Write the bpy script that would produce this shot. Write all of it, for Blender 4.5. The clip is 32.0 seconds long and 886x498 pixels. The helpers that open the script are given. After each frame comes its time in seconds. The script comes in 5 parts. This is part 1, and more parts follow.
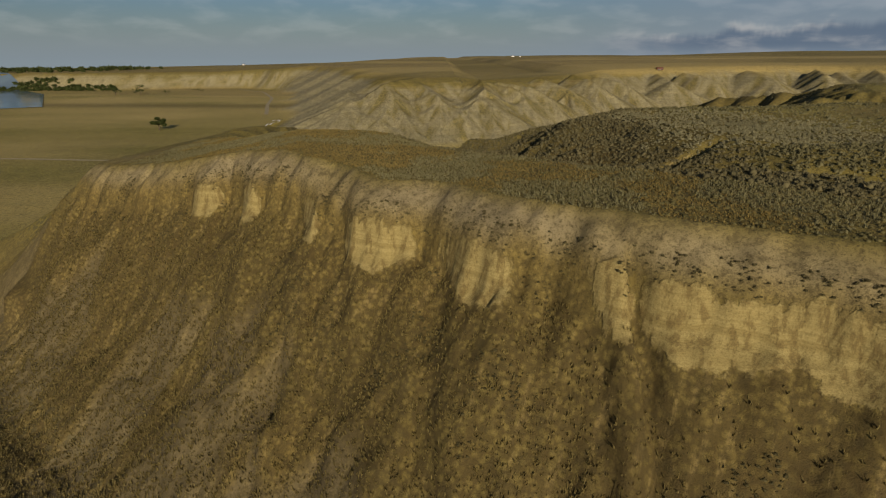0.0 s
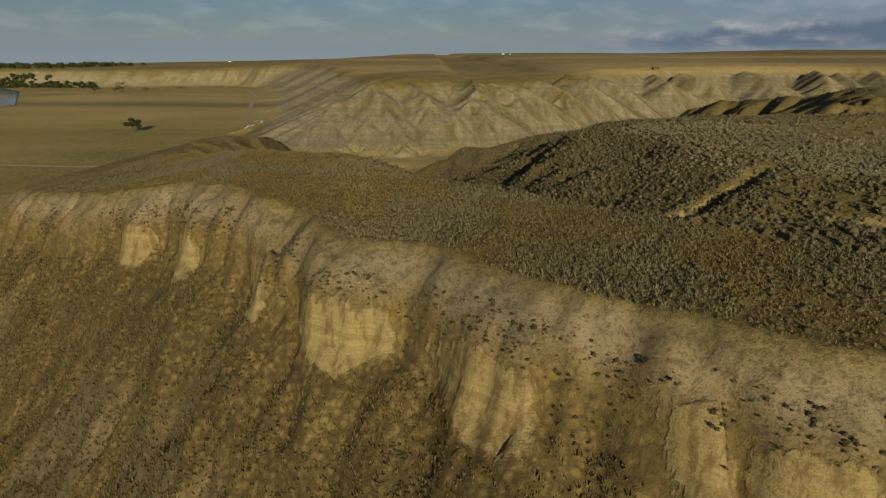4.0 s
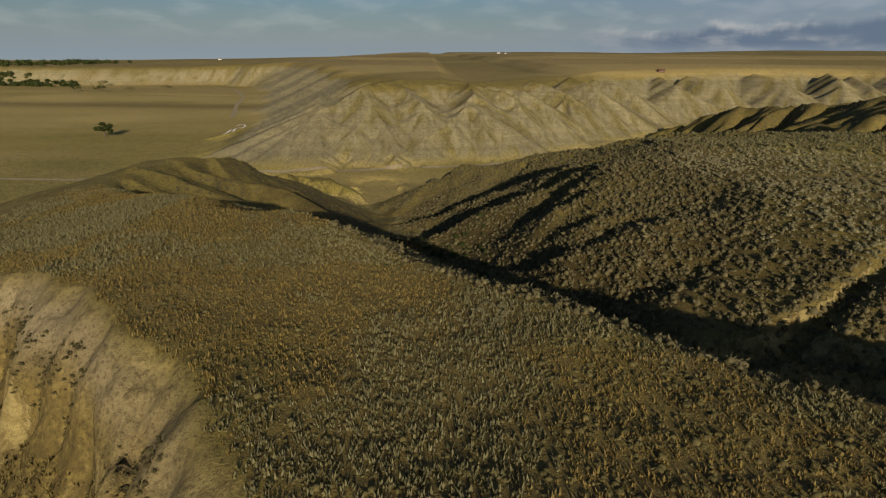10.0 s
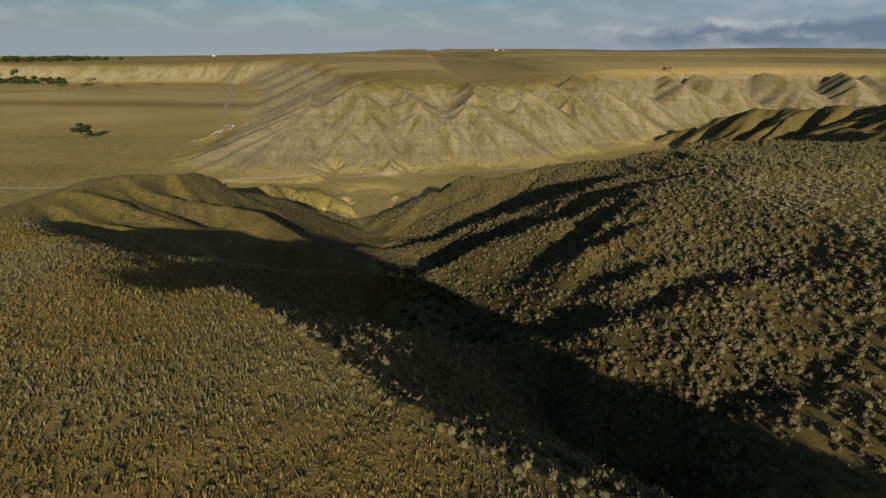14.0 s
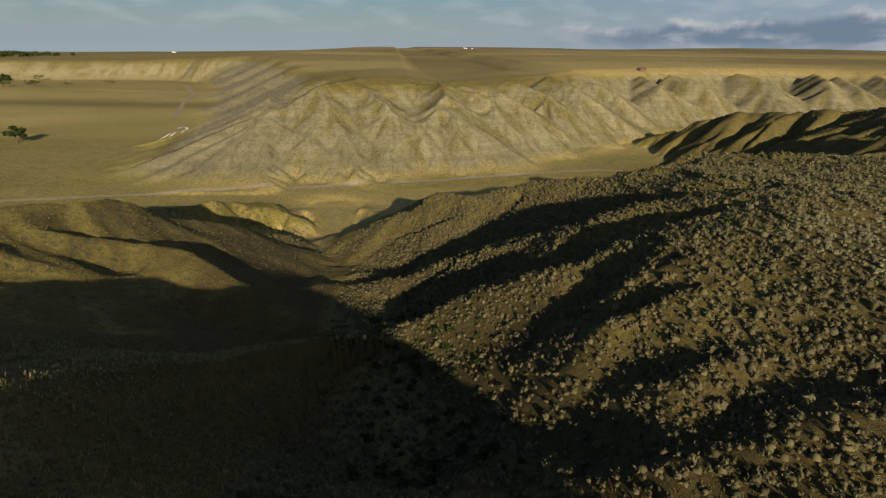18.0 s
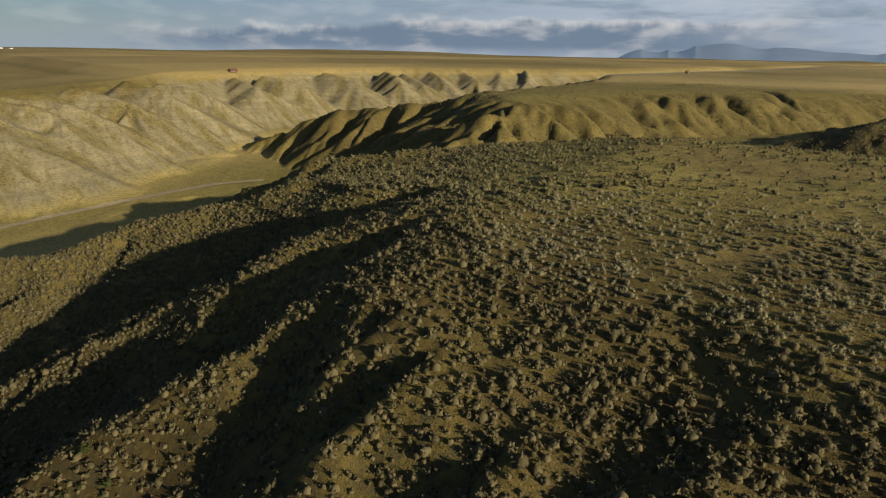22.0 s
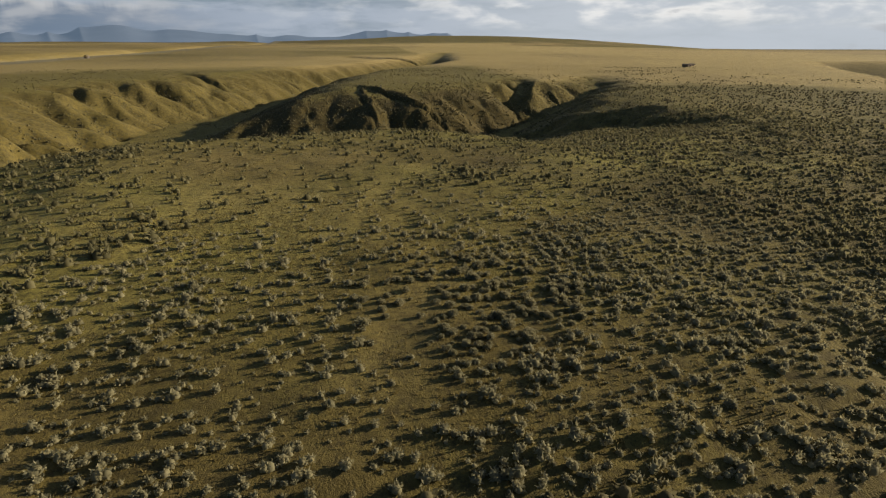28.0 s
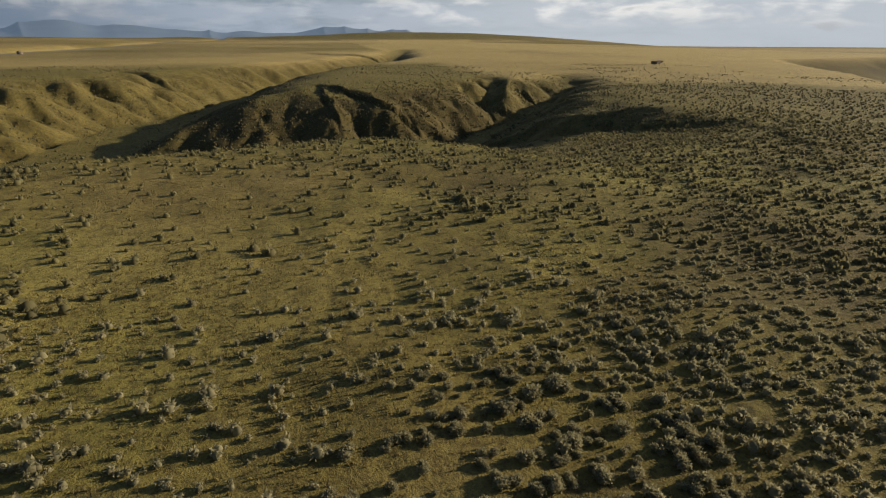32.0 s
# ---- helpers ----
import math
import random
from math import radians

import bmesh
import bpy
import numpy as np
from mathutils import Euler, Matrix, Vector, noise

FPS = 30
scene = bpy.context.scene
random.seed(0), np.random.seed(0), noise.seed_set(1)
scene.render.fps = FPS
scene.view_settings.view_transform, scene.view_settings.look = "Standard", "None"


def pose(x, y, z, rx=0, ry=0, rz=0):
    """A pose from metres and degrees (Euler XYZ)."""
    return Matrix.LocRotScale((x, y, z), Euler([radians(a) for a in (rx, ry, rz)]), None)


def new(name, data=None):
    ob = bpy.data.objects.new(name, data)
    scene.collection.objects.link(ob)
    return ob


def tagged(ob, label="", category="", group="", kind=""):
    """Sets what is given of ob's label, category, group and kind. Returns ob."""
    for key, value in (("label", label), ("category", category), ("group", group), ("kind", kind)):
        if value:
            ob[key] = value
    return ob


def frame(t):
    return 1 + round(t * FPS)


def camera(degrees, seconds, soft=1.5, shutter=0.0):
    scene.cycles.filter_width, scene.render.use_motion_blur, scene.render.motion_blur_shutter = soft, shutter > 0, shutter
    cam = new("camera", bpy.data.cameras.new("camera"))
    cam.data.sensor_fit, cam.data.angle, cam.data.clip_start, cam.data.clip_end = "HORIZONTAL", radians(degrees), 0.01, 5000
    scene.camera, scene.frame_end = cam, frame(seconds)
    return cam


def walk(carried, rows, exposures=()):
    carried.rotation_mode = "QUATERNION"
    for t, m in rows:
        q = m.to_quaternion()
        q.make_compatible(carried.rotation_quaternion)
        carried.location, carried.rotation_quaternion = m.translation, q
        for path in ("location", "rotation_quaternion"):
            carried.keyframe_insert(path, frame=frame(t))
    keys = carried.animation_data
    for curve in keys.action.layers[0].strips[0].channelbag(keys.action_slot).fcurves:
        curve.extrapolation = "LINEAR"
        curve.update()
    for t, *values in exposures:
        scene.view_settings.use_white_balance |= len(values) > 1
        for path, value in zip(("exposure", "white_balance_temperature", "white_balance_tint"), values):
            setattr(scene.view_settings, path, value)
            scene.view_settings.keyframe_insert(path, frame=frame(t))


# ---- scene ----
cam = camera(76.5, 32.0, 1.2)
PATH = [
    (0, 0.04, 0.02, 50.04, 71.08, 0.22, -0.03),
    (0.5, 0.05, 2.42, 50.30, 71.01, 0.12, -0.21),
    (1, 0.05, 4.92, 50.57, 70.95, 0.10, -0.38),
    (1.5, 0.06, 7.38, 50.81, 70.93, 0.06, -0.51),
    (2, 0.06, 9.85, 51.04, 70.90, 0.05, -0.69),
    (2.5, 0.10, 12.29, 51.31, 70.85, 0.04, -0.78),
    (3, 0.09, 14.71, 51.44, 70.88, 0.03, -0.87),
    (3.5, 0.08, 17.16, 51.48, 70.83, -0.01, -0.95),
    (5.5, 0.22, 26.86, 51.93, 70.76, -0.10, -1.09),
    (6, 0.27, 29.19, 52.19, 70.81, -0.08, -1.17),
    (6.5, 0.30, 31.59, 52.53, 70.78, -0.12, -1.20),
    (7, 0.31, 33.95, 52.82, 70.75, -0.14, -1.27),
    (7.5, 0.34, 36.27, 52.98, 70.70, -0.18, -1.31),
    (8, 0.33, 38.65, 53.06, 70.69, -0.23, -1.34),
    (8.5, 0.28, 41.03, 53.10, 70.70, -0.29, -1.40),
    (9, 0.26, 43.48, 53.16, 70.71, -0.32, -1.42),
    (9.5, 0.12, 45.96, 53.14, 70.67, -0.36, -1.49),
    (10, 0.04, 48.48, 53.15, 70.64, -0.35, -1.54),
    (10.5, -0.01, 51.03, 53.16, 70.60, -0.32, -1.57),
    (11, -0.04, 53.63, 53.16, 70.58, -0.33, -1.56),
    (11.5, -0.01, 56.30, 53.17, 70.57, -0.35, -1.54),
    (12, -0.05, 58.86, 53.21, 70.54, -0.36, -1.58),
    (12.5, -0.05, 61.48, 53.26, 70.48, -0.37, -1.61),
    (13, -0.03, 64.17, 53.32, 70.46, -0.36, -1.66),
    (13.5, -0.04, 66.89, 53.35, 70.40, -0.39, -1.73),
    (14, -0.00, 69.62, 53.38, 70.35, -0.45, -1.81),
    (14.5, 0.05, 72.33, 53.39, 70.31, -0.51, -1.89),
    (16.5, 0.19, 82.62, 53.79, 70.19, -0.71, -2.23),
    (17, 0.28, 85.33, 53.81, 70.17, -0.72, -2.25),
    (17.5, 0.38, 87.98, 53.76, 70.15, -0.77, -2.34),
    (18, 0.53, 90.63, 53.70, 70.19, -0.87, -4.82),
    (18.5, 0.69, 93.51, 53.56, 70.38, -0.99, -13.56),
    (19, 0.89, 96.35, 53.46, 70.52, -1.06, -20.10),
    (19.5, 1.35, 98.98, 53.41, 70.55, -1.02, -22.68),
    (20, 1.97, 101.54, 53.35, 70.60, -1.04, -26.07),
    (20.5, 2.68, 104.14, 53.25, 70.69, -1.13, -30.75),
    (21, 3.39, 106.56, 53.23, 70.83, -1.18, -35.04),
    (21.5, 4.40, 108.94, 53.24, 70.87, -1.06, -39.19),
    (22, 5.50, 111.20, 53.21, 70.91, -0.97, -43.49),
    (22.5, 6.68, 113.34, 53.27, 70.88, -0.94, -47.22),
    (23, 7.92, 115.36, 53.34, 70.86, -0.85, -51.15),
    (23.5, 9.25, 117.30, 53.39, 70.86, -0.77, -56.11),
    (24, 10.72, 119.16, 53.43, 70.81, -0.71, -61.28),
    (24.5, 12.38, 120.92, 53.44, 70.73, -0.67, -66.45),
    (25, 14.18, 122.44, 53.45, 70.64, -0.53, -71.90),
    (25.5, 16.06, 123.80, 53.40, 70.52, -0.33, -77.77),
    (26, 18.10, 125.04, 53.31, 70.38, -0.27, -83.93),
    (26.5, 20.36, 126.02, 53.18, 70.19, -0.14, -89.85),
    (28.5, 29.43, 128.70, 52.82, 69.62, -0.01, -98.27),
    (29, 31.72, 129.01, 52.61, 69.44, -0.10, -98.92),
    (29.5, 34.21, 129.11, 52.54, 69.24, -0.12, -99.52),
    (30, 36.71, 129.12, 52.46, 69.18, -0.13, -100.01),
    (30.5, 39.17, 129.06, 52.41, 69.18, -0.14, -100.36),
    (31, 41.64, 128.93, 52.35, 69.28, -0.20, -100.57),
    (31.5, 43.96, 128.81, 52.34, 69.43, -0.21, -100.90),
    (32, 45.80, 128.85, 52.39, 69.47, -0.14, -101.47),
]
EXPOSURES = [(0, 0.1), (6, 0.1), (9, 0.2), (14, 0.48), (20, 0.58), (24, 0.62), (28, 0.5), (32, 0.46)]
walk(cam, [(row[0], pose(*row[1:])) for row in PATH], EXPOSURES)

# ---- world, sun and exposure ----
SUN_UP, SUN_DIR = 15.5, Vector((0.13, -1.0, 0)).normalized()
scene.view_settings.exposure = 0.25
sun_data = bpy.data.lights.new("sun", "SUN")
sun_data.energy, sun_data.angle, sun_data.color = 5.0, radians(0.6), (1.0, 0.85, 0.655)
sun = new("sun", sun_data)
to_sun = SUN_DIR * math.cos(radians(SUN_UP)) + Vector((0, 0, math.sin(radians(SUN_UP))))
sun.matrix_world = Matrix.Translation(to_sun * 300) @ to_sun.to_track_quat("Z", "Y").to_matrix().to_4x4()


def link(nt, a, b):
    nt.links.new(a, b)


def node(nt, kind, **values):
    n = nt.nodes.new(kind)
    for key, value in values.items():
        if key in n.inputs:
            n.inputs[key].default_value = value
    return n


def math_node(nt, op, a, b=0.0, c=0.0, clamp=False):
    n = nt.nodes.new("ShaderNodeMath")
    n.operation, n.use_clamp = op, clamp
    for slot, v in zip(n.inputs, (a, b, c)):
        if isinstance(v, (int, float)):
            slot.default_value = v
        else:
            nt.links.new(v, slot)
    return n.outputs[0]


def smooth(nt, value, low, high, to0=0.0, to1=1.0):
    n = nt.nodes.new("ShaderNodeMapRange")
    n.interpolation_type = "SMOOTHSTEP"
    nt.links.new(value, n.inputs["Value"])
    for key, v in (("From Min", low), ("From Max", high), ("To Min", to0), ("To Max", to1)):
        n.inputs[key].default_value = v
    return n.outputs[0]


def blend(nt, fac, a, b, mode="MIX"):
    n = nt.nodes.new("ShaderNodeMix")
    n.data_type, n.blend_type = "RGBA", mode
    for slot, v in ((n.inputs[0], fac), (n.inputs[6], a), (n.inputs[7], b)):
        if isinstance(v, (int, float)):
            slot.default_value = v
        elif isinstance(v, tuple):
            slot.default_value = (*v, 1.0)
        else:
            nt.links.new(v, slot)
    return n.outputs[2]


def noise_tex(nt, vector, scale, detail=4.0, rough=0.55, distort=0.0):
    n = node(nt, "ShaderNodeTexNoise", Scale=scale, Detail=detail, Roughness=rough, Distortion=distort)
    nt.links.new(vector, n.inputs["Vector"])
    return n.outputs["Fac"]


def make_world():
    world = bpy.data.worlds.new("evening_sky")
    scene.world = world
    world.use_nodes = True
    nt = world.node_tree
    nt.nodes.clear()
    out = nt.nodes.new("ShaderNodeOutputWorld")
    back = nt.nodes.new("ShaderNodeBackground")
    sky = nt.nodes.new("ShaderNodeTexSky")
    sky.sky_type, sky.sun_disc = "NISHITA", False
    sky.sun_elevation = radians(SUN_UP)
    sky.sun_rotation = math.atan2(SUN_DIR.x, SUN_DIR.y)
    sky.air_density, sky.dust_density, sky.ozone_density = 1.0, 1.2, 1.5
    coord = nt.nodes.new("ShaderNodeTexCoord")
    sep = nt.nodes.new("ShaderNodeSeparateXYZ")
    link(nt, coord.outputs["Generated"], sep.inputs[0])
    up = sep.outputs[2]
    round_about = math_node(nt, "MULTIPLY", math_node(nt, "ARCTAN2", sep.outputs[0], sep.outputs[1]), 57.2958)
    high = math_node(nt, "MULTIPLY", up, 57.2958)
    wide = nt.nodes.new("ShaderNodeCombineXYZ")
    link(nt, math_node(nt, "MULTIPLY", round_about, 0.16), wide.inputs[0])
    link(nt, math_node(nt, "MULTIPLY", high, 0.9), wide.inputs[1])
    streaks = noise_tex(nt, wide.outputs[0], 0.8, 7.0, 0.6, 0.3)
    heap = nt.nodes.new("ShaderNodeCombineXYZ")
    link(nt, math_node(nt, "MULTIPLY", round_about, 0.20), heap.inputs[0])
    link(nt, math_node(nt, "MULTIPLY", high, 0.62), heap.inputs[1])
    puffs = noise_tex(nt, heap.outputs[0], 1.0, 5.0, 0.5, 0.15)
    long = nt.nodes.new("ShaderNodeCombineXYZ")
    link(nt, math_node(nt, "MULTIPLY", round_about, 0.22), long.inputs[0])
    edge = noise_tex(nt, long.outputs[0], 1.0, 6.0, 0.6)
    # clear blue above the river, a pale horizon, more and more cloud towards the east and south
    tint = blend(nt, 1.0, sky.outputs[0], (0.70, 0.85, 1.13), "MULTIPLY")
    c = blend(nt, smooth(nt, high, 4.5, -0.8, 0.0, 0.62), tint, (6.9, 8.3, 9.4))
    c = blend(nt, math_node(nt, "MULTIPLY", smooth(nt, streaks, 0.46, 0.74), smooth(nt, round_about, -30, 25, 0.02, 0.09)), c, (7.5, 7.7, 7.8))
    c = blend(nt, math_node(nt, "MULTIPLY", smooth(nt, round_about, 2, 32, 0.0, 0.62), smooth(nt, high, 40, 16)), c, (4.5, 5.6, 7.2))
    soft = math_node(nt, "MULTIPLY", smooth(nt, round_about, 30, 62), smooth(nt, streaks, 0.28, 0.60))
    c = blend(nt, math_node(nt, "MULTIPLY", math_node(nt, "MULTIPLY", soft, smooth(nt, high, 40, 16)), 0.85), c, (6.6, 7.5, 8.9))
    low = smooth(nt, high, 40, 16)
    c = blend(nt, math_node(nt, "MULTIPLY", smooth(nt, round_about, 84, 112, 0.0, 0.6), low), c, (9.8, 10.4, 11.0))
    sunny = math_node(nt, "MULTIPLY", smooth(nt, round_about, 78, 112, 0.12, 1.0), smooth(nt, puffs, 0.44, 0.68))
    sunny = math_node(nt, "MULTIPLY", sunny, smooth(nt, high, 0.6, 2.4))
    c = blend(nt, math_node(nt, "MULTIPLY", math_node(nt, "MULTIPLY", sunny, low), 0.85), c, (15.5, 15.2, 14.6))
    dull = math_node(nt, "MULTIPLY", smooth(nt, round_about, 70, 100), smooth(nt, puffs, 0.60, 0.72))
    c = blend(nt, math_node(nt, "MULTIPLY", dull, 0.6), c, (7.4, 7.7, 8.2))
    # the slate-grey bank low in the north-east, its upper edge in the sun
    top_edge = math_node(nt, "ADD", smooth(nt, round_about, 14, 48, 1.6, 3.0), math_node(nt, "MULTIPLY", math_node(nt, "SUBTRACT", edge, 0.5), 3.2))
    below = math_node(nt, "SUBTRACT", top_edge, high)
    span = math_node(nt, "MULTIPLY", smooth(nt, round_about, 12, 24), smooth(nt, round_about, 84, 62))
    span = math_node(nt, "MULTIPLY", span, smooth(nt, high, 0.0, 1.0, 0.35, 1.0))
    c = blend(nt, math_node(nt, "MULTIPLY", math_node(nt, "MULTIPLY", smooth(nt, below, -0.7, 0.2), smooth(nt, puffs, 0.42, 0.60, 0.05, 0.75)), span), c, (10.5, 10.2, 9.8))
    c = blend(nt, math_node(nt, "MULTIPLY", math_node(nt, "MULTIPLY", smooth(nt, below, -0.3, 0.6), span), smooth(nt, puffs, 0.74, 0.5, 0.45, 0.95)), c, (2.4, 3.3, 4.6))
    link(nt, c, back.inputs["Color"])
    back.inputs["Strength"].default_value = 0.043
    link(nt, back.outputs[0], out.inputs[0])


make_world()


# ---- the lie of the land ----
def hashed(ix, iy, seed):
    h = (ix * 374761393 + iy * 668265263 + seed * 974634777) & 0xFFFFFFFF
    h = ((h ^ (h >> 13)) * 1274126177) & 0xFFFFFFFF
    return ((h ^ (h >> 16)) & 0xFFFF) / 65535.0


def vnoise(x, y, seed):
    """Smooth noise from -1 to 1, one cell a unit."""
    fx, fy = np.floor(x), np.floor(y)
    ix, iy = fx.astype(np.int64), fy.astype(np.int64)
    u, v = x - fx, y - fy
    u, v = u * u * u * (u * (6 * u - 15) + 10), v * v * v * (v * (6 * v - 15) + 10)
    a, b = hashed(ix, iy, seed), hashed(ix + 1, iy, seed)
    c, d = hashed(ix, iy + 1, seed), hashed(ix + 1, iy + 1, seed)
    return 2 * ((a * (1 - u) + b * u) * (1 - v) + (c * (1 - u) + d * u) * v) - 1


def fbm(x, y, size, seed, octaves=4, gain=0.5):
    total, amp, top = 0 * x, 1.0, 0.0
    for k in range(octaves):
        turn = 0.6 * k
        xx, yy = x * math.cos(turn) - y * math.sin(turn), x * math.sin(turn) + y * math.cos(turn)
        total = total + amp * vnoise(xx / size + 17.3 * k, yy / size - 9.1 * k, seed + k)
        top, amp, size = top + amp, amp * gain, size / 2.03
    return total / top


def near_line(x, y, line):
    """For each place: how far it is from the line, how far along it the nearest spot lies, and the line's other values there."""
    best = np.full(x.shape, 1e9)
    along = np.zeros(x.shape)
    extra = [np.zeros(x.shape) for _ in line[0][2:]]
    run = 0.0
    for p, q in zip(line, line[1:]):
        dx, dy = q[0] - p[0], q[1] - p[1]
        size = math.hypot(dx, dy)
        k = np.clip(((x - p[0]) * dx + (y - p[1]) * dy) / size**2, 0, 1)
        d = np.hypot(x - p[0] - k * dx, y - p[1] - k * dy)
        less = d < best
        best = np.where(less, d, best)
        along = np.where(less, run + k * size, along)
        for n, value in enumerate(extra):
            extra[n] = np.where(less, p[n + 2] + k * (q[n + 2] - p[n + 2]), value)
        run += size
    return best, along, extra


def inside(x, y, ring):
    odd = np.zeros(x.shape, bool)
    for p, q in zip(ring, ring[1:] + ring[:1]):
        if p[1] == q[1]:
            continue
        cross = (p[1] > y) != (q[1] > y)
        odd ^= cross & (x < (q[0] - p[0]) * (y - p[1]) / (q[1] - p[1]) + p[0])
    return odd


def bent(d, steps):
    return np.interp(d, [s[0] for s in steps], [s[1] for s in steps])


def soft_max(a, b, k):
    h = np.clip(0.5 + 0.5 * (a - b) / k, 0, 1)
    return b * (1 - h) + a * h + k * h * (1 - h)


def soft_min(a, b, k):
    return -soft_max(-a, -b, k)


FLOOR = -3.5
# rim of the southern upland: the bluff over the river flat, the hogback's end, the mesa's north side, the hill beyond
UPLAND = [(62, 19.5), (42, 32.3), (29, 41.8), (18, 49.0), (9.5, 55.6), (4, 60), (1.8, 64.3), (-2, 66.6), (-7, 67.2), (-11, 70.5), (-14.5, 77),
          (-18.5, 81), (-24, 85.5), (-33, 92.5), (-46, 99), (-62, 110), (-76, 124), (-75, 140), (-71, 165), (-67, 186), (-53, 196),
          (-40, 180), (-15, 180), (8, 186), (24, 193), (40, 196), (54, 201), (66, 206), (80, 212), (98, 214), (112, 208), (130, 212), (152, 222), (185, 250), (203, 283), (214, 303),
          (236, 311), (300, 319), (380, 345), (470, 385), (560, 440), (5200, 800), (5200, -5200), (1500, -5200), (500, -260)]
# foot of the badlands and of the bluffs north of the river flat
BADLANDS = [(-5200, 1500), (-800, 1000), (-613, 997), (-467, 1038), (-340, 1050), (-262, 960), (-205, 760), (-160, 560), (-128, 440),
            (-128, 352), (-66, 331), (-15, 340), (28, 354), (58, 366), (90, 382), (122, 406), (160, 440), (205, 470), (260, 488), (320, 486), (380, 462), (440, 425), (520, 400),
            (5200, 740), (5200, 5200), (-5200, 5200)]
